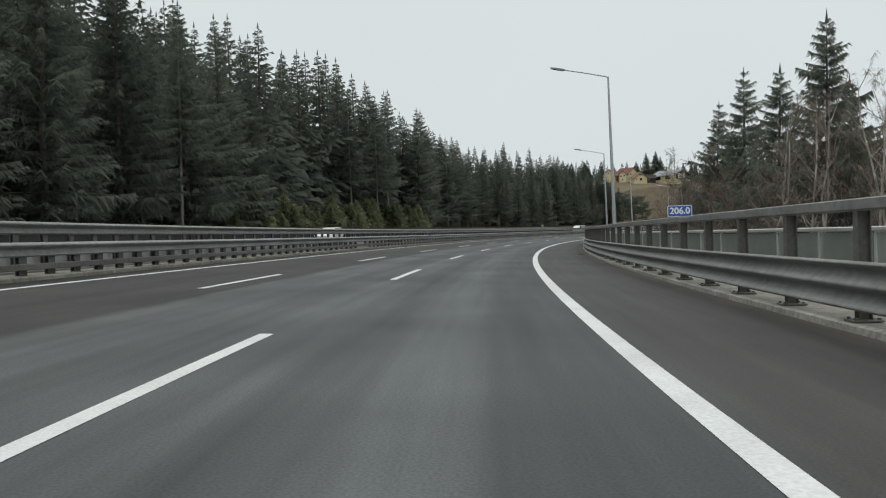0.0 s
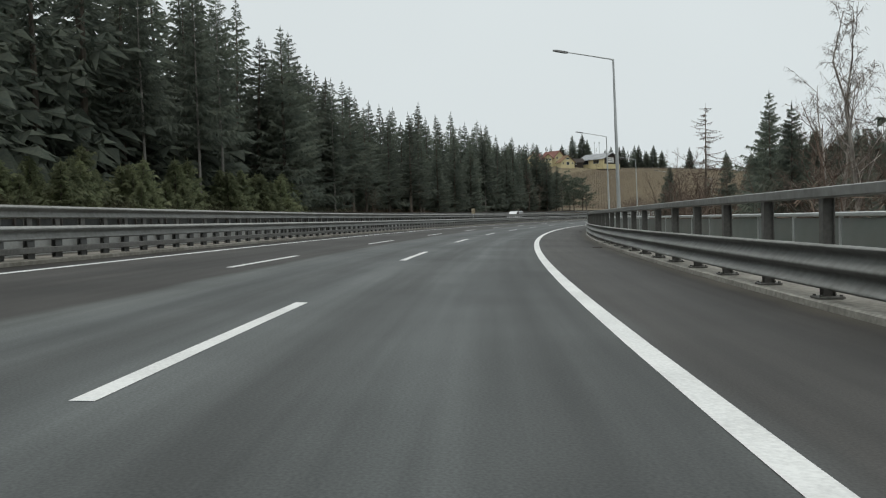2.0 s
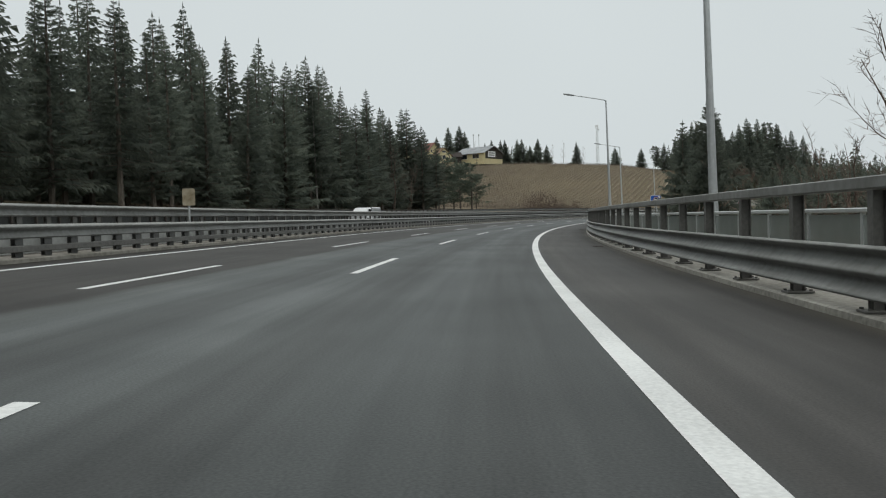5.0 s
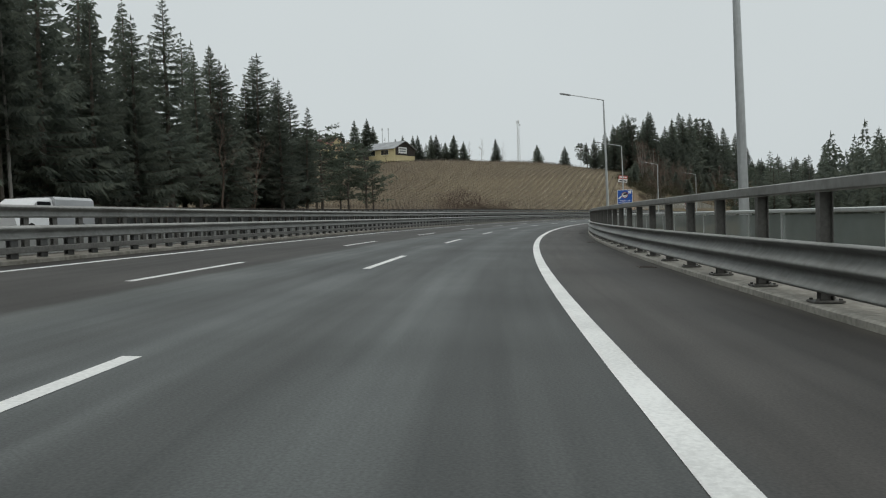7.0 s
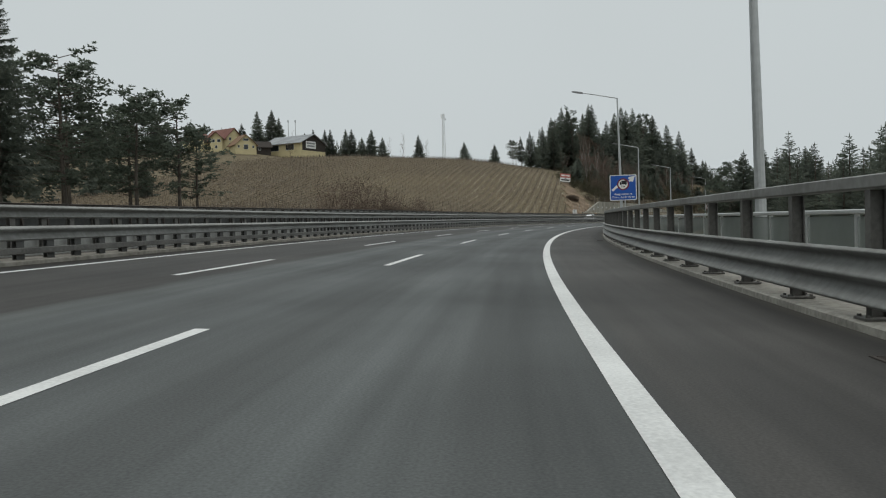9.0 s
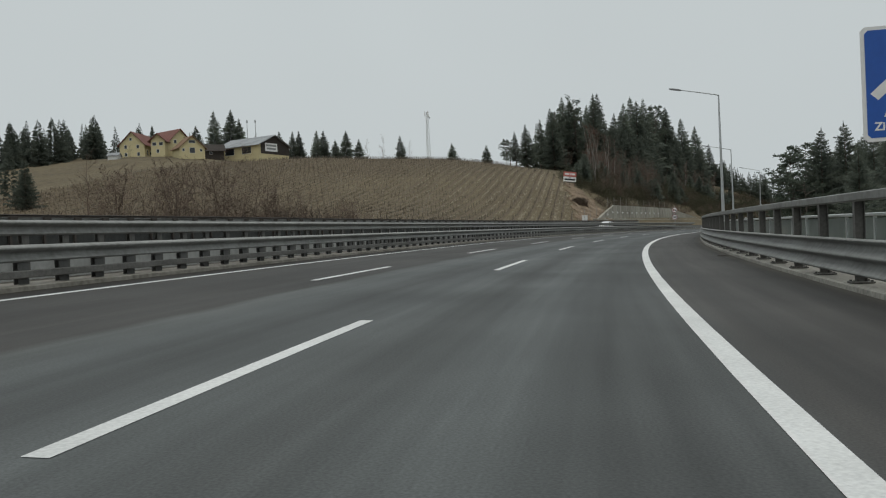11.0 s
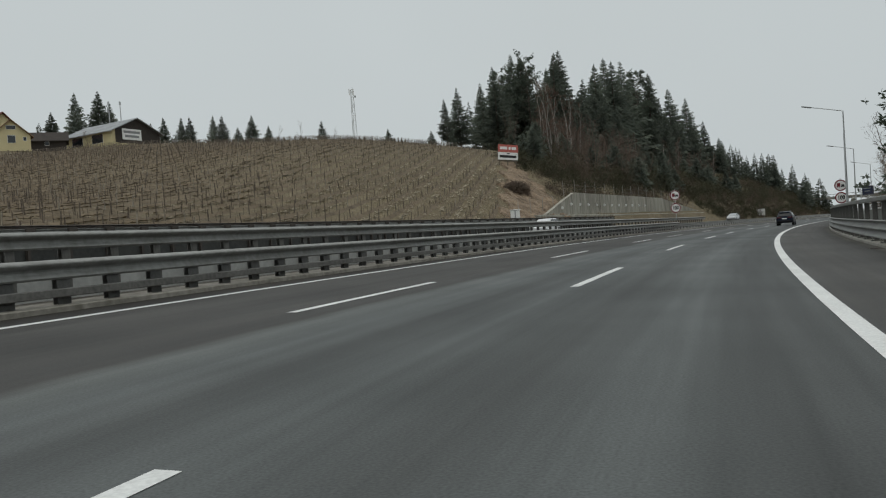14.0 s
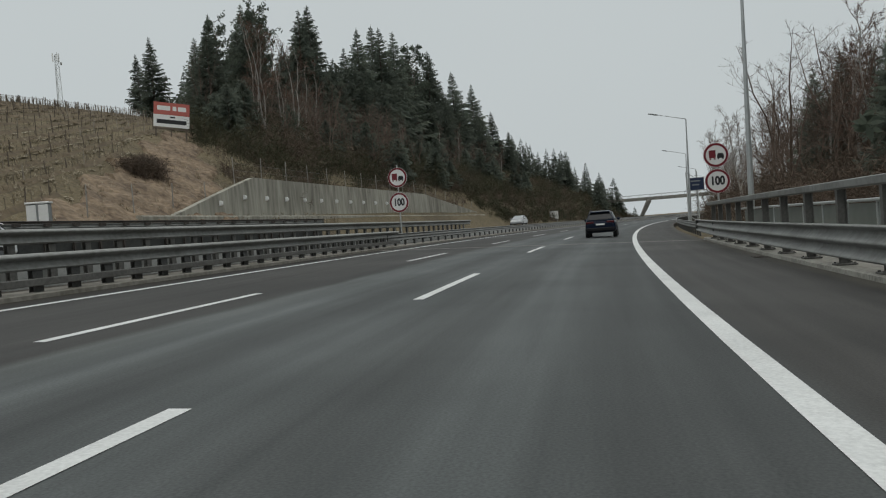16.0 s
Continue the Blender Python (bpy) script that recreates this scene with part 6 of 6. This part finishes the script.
def car(m, mat, label, tall=1.64, k=1.0):
    """An estate or off-road car with its tail at -y: body, cabin, windows, lights, wheels."""
    c = empty("car", m, label, "car", "cars on the motorway")
    bm = bmesh.new()
    loft(bm, [(-2.24, 0.48, 0.86, 0.78, 0.74), (-2.18, 0.36, 1.00, 0.90, 0.86), (-1.5, 0.30, 1.04, 0.93, 0.90), (0.9, 0.28, 1.00, 0.93, 0.89), (1.7, 0.30, 0.94, 0.92, 0.84), (2.1, 0.36, 0.80, 0.86, 0.76), (2.22, 0.46, 0.66, 0.72, 0.66)])
    part("body", bm, mat, c, smooth=False)
    bm = bmesh.new()
    loft(bm, [(-2.12, 0.98, 1.06, 0.84, 0.80), (-1.86, 0.98, tall - 0.10, 0.86, 0.64), (-1.6, 0.98, tall - 0.02, 0.86, 0.64), (-0.5, 0.98, tall, 0.86, 0.65), (0.3, 0.98, tall - 0.05, 0.86, 0.63), (1.15, 0.96, 1.02, 0.84, 0.76)])
    part("cabin", bm, mat, c)
    lean = math.degrees(math.atan2(0.26, tall - 1.16))
    bm = bmesh.new()
    z0, z1 = 1.10, tall - 0.16
    q = [(-0.74, -2.105, z0), (0.74, -2.105, z0), (0.60, -1.885, z1), (-0.60, -1.885, z1)]
    n = Vector((0, -0.02, 0.008))
    f0, f1 = [bm.verts.new(Vector(p) + n) for p in q], [bm.verts.new(Vector(p) - n) for p in q]
    bm.faces.new(f0)
    bm.faces.new(f1[::-1])
    for i in range(4):
        bm.faces.new((f0[i], f1[i], f1[(i + 1) % 4], f0[(i + 1) % 4]))
    part("rear_window", bm, CAR_GLASS, c)
    for sg in (-1, 1):
        bm = bmesh.new()
        q = [(-1.75, z0), (0.85, z0), (0.25, z1 + 0.04), (-1.62, z1 + 0.04)]
        wid = lambda z: 0.86 + (0.645 - 0.86) * (z - 0.98) / (tall - 0.98) + 0.012
        f0 = [bm.verts.new((sg * wid(z), y, z)) for y, z in q]
        f1 = [bm.verts.new((sg * (wid(z) - 0.02), y, z)) for y, z in q]
        bm.faces.new(f0)
        bm.faces.new(f1[::-1])
        for i in range(4):
            bm.faces.new((f0[i], f1[i], f1[(i + 1) % 4], f0[(i + 1) % 4]))
        part("side_window", bm, CAR_GLASS, c)
        bm = bmesh.new()
        box(bm, sg * 0.60 - 0.24, sg * 0.60 + 0.24, -2.235, -2.17, 0.86, 1.0, 0.03)
        part("tail_light", bm, TAIL_RED, c, "red tail light")
        bm = bmesh.new()
        box(bm, sg * 1.0 - 0.1, sg * 1.0 + 0.1, 0.55, 0.72, 1.0, 1.16, 0.04)
        part("wing_mirror", bm, mat, c)
        bm = bmesh.new()
        tube(bm, [(sg * 0.60, -1.55, tall + 0.01), (sg * 0.60, -1.4, tall + 0.05), (sg * 0.60, 0.0, tall + 0.05), (sg * 0.60, 0.15, tall + 0.0)], [0.02, 0.02, 0.02, 0.02], 6)
        part("roof_bar", bm, TRIM_BLACK, c)
        for y in (-1.38, 1.38):
            bm = bmesh.new()
            tube(bm, [(sg * 0.70, y, 0.34), (sg * 0.74, y, 0.34), (sg * 0.90, y, 0.34), (sg * 0.94, y, 0.34)], [0.31, 0.345, 0.345, 0.31], 22)
            wheel = part("wheel", bm, TYRE, c)
            bm = bmesh.new()
            tube(bm, [(sg * 0.90, y, 0.34), (sg * 0.945, y, 0.34)], [0.23, 0.20], 16)
            part("rim", bm, RIM, wheel)
    bm = bmesh.new()
    box(bm, -0.86, 0.86, -2.30, -2.15, 0.40, 0.62, 0.04)
    bumper = part("rear_bumper", bm, TRIM_BLACK, c)
    bm = bmesh.new()
    box(bm, -0.26, 0.26, -2.262, -2.235, 0.76, 0.86)
    part("number_plate", bm, SIGN_WHITE, c, "white number plate with plain bars")
    bm = bmesh.new()
    loft(bm, [(-2.02, tall - 0.12, tall - 0.07, 0.60, 0.58), (-1.74, tall - 0.07, tall - 0.02, 0.62, 0.60)])
    part("roof_spoiler", bm, mat, c)
    bm = bmesh.new()
    for sg in (-1, 1):
        box(bm, sg * 0.62 - 0.2, sg * 0.62 + 0.2, 2.08, 2.19, 0.64, 0.76, 0.03)
    part("headlight", bm, SIGN_WHITE, c)
    return c


NAVY, WHITE_CAR, SILVER = paint("navy_paint", (0.004, 0.009, 0.024), 0.04, 0.0, 0.18), paint("white_paint", (0.72, 0.73, 0.73)), paint("silver_paint", (0.42, 0.43, 0.44))
car(road_pose(470.6, -0.5, 0.0), NAVY, "dark blue estate car driving ahead on the motorway")
lane = lambda s, d=-19.5: road_pose(s, d, 0.53 + far_sink(s)[1], 180)
car(lane(440.0), WHITE_CAR, "white estate car in the oncoming lanes behind the rails", 1.5)
car(lane(535.0, -17.0), SILVER, "silver car coming down the far carriageway", 1.5)
car(lane(76.0), WHITE_CAR, "white estate car in the oncoming lanes behind the rails", 1.5)


def pickup(m):
    v = empty("van", m, "white van with a grey box body on the far carriageway", "van")
    bm = bmesh.new()
    loft(bm, [(-2.9, 0.45, 1.78, 0.95, 0.92), (0.1, 0.45, 1.78, 0.95, 0.92)])
    part("box_body", bm, SILVER, v, "grey box body")
    bm = bmesh.new()
    loft(bm, [(0.14, 0.40, 1.74, 0.95, 0.80), (1.1, 0.40, 1.70, 0.95, 0.78), (1.9, 0.40, 1.25, 0.95, 0.86), (2.7, 0.42, 1.05, 0.92, 0.80)])
    part("cab", bm, WHITE_CAR, v)
    for sg in (-1, 1):
        bm = bmesh.new()
        box(bm, sg * 0.89 - 0.012, sg * 0.89 + 0.012, 0.4, 1.3, 1.15, 1.55)
        part("side_window", bm, CAR_GLASS, v)
        for y in (-1.9, 1.8):
            bm = bmesh.new()
            tube(bm, [(sg * 0.72, y, 0.34), (sg * 0.76, y, 0.34), (sg * 0.92, y, 0.34), (sg * 0.96, y, 0.34)], [0.31, 0.345, 0.345, 0.31], 20)
            part("wheel", bm, TYRE, v)
    return v


pickup(lane(215.5))

def drain(s, d):
    """A cast-iron bridge drain set in the asphalt: rim and bars."""
    g = empty("drain_grate", road_pose(s, d, 0.002) @ pose(0, 0, 0, 0, math.degrees(math.atan(BANK)), 0), "dark cast-iron drain grate in the asphalt by the kerb", "drain", "bridge drains")
    bm = bmesh.new()
    for x0, x1, y0, y1 in ((-0.2, 0.2, -0.28, -0.24), (-0.2, 0.2, 0.24, 0.28), (-0.2, -0.16, -0.24, 0.24), (0.16, 0.2, -0.24, 0.24)):
        box(bm, x0, x1, y0, y1, -0.03, 0.012)
    part("rim", bm, RUSTED, g)
    for k in range(7):
        bm = bmesh.new()
        y = -0.21 + 0.07 * k
        box(bm, -0.16, 0.16, y - 0.015, y + 0.015, -0.03, 0.008)
        part("bar", bm, RUSTED, g)


for s, d in ((50.1, 4.1), (88.2, 4.05), (126.5, 4.05), (164.8, 4.0), (203.1, 3.95), (222.4, 3.95), (242.3, 3.95), (280.5, 4.05), (318.8, 4.15), (357.0, 4.2), (395.3, 4.25), (440.9, 4.3)):
    drain(s, d)


def verge_board():
    b = empty("white_board", road_pose(614.5, -27.4, 0.9), "plain white board on two short posts on the far verge", "sign board")
    bm = bmesh.new()
    plate(bm, 2.2, 1.9, 0.0, 0.05, 0.05, (0, 1.65))
    part("panel", bm, SIGN_WHITE, b)
    for x in (-0.8, 0.8):
        bm = bmesh.new()
        tube(bm, [(x, 0.08, -1.2), (x, 0.08, 2.5)], [0.05, 0.05], 8)
        part("post", bm, LAMP_GREY, b)


verge_board()

# small posts and markers beside the rails
for s, d, h in ((163, -12.6, 2.05),):
    p = road(s, d, 0.15)
    mark = empty("marker_post", pose(p.x, p.y, p.z), "small yellowish marker sign on a thin post in the median", "marker post", "marker posts")
    bm = bmesh.new()
    tube(bm, [(0, 0, -0.3), (0, 0, h)], [0.04, 0.04], 8)
    part("post", bm, LAMP_GREY, mark)
    bm = bmesh.new()
    plate(bm, 0.5, 0.7, -0.05, 0.03, 0.04, (0, h - 0.3))
    part("plate", bm, STRAW, mark, "yellowish plate")


# ------------------------------------------------------------------ dry grass on the bank and verges
def tufts(name, spots, mat, label):
    r = random.Random(len(spots))
    q = Soup()
    for p, sc in spots:
        for _ in range(7):
            a = r.uniform(0, math.tau)
            o = p + Vector((r.gauss(0, 0.12), r.gauss(0, 0.12), -0.05)) * sc
            e = o + Vector((math.cos(a) * 0.5, math.sin(a) * 0.5, r.uniform(0.4, 1.0))) * 0.55 * sc
            s = Vector((-math.sin(a), math.cos(a), 0)) * 0.04 * sc
            q.tri(o + s, o - s, e)
    tagged(new(name, q.mesh(name, mat)), label, "grass", kind="stuff")


r = random.Random(31)
tufts("dry_grass", [(place(r.uniform(440, 500), -r.uniform(27.5, 46)) + Vector((0, 0, 0.12)), r.uniform(0.25, 0.75)) for _ in range(2600)], STRAW, "dry straw-coloured grass tufts on the dirt bank")
tufts("dry_grass", [(place(r.uniform(350, 520), -r.uniform(28, 110)), r.uniform(0.2, 0.5)) for _ in range(3800)], STRAW, "dry straw-coloured grass tufts on the vineyard slope")
tufts("dry_grass", [(place(r.uniform(20, 330), -r.uniform(26.8, 32)), r.uniform(0.5, 1.3)) for _ in range(1600)], STRAW, "dry grass along the wood's edge")
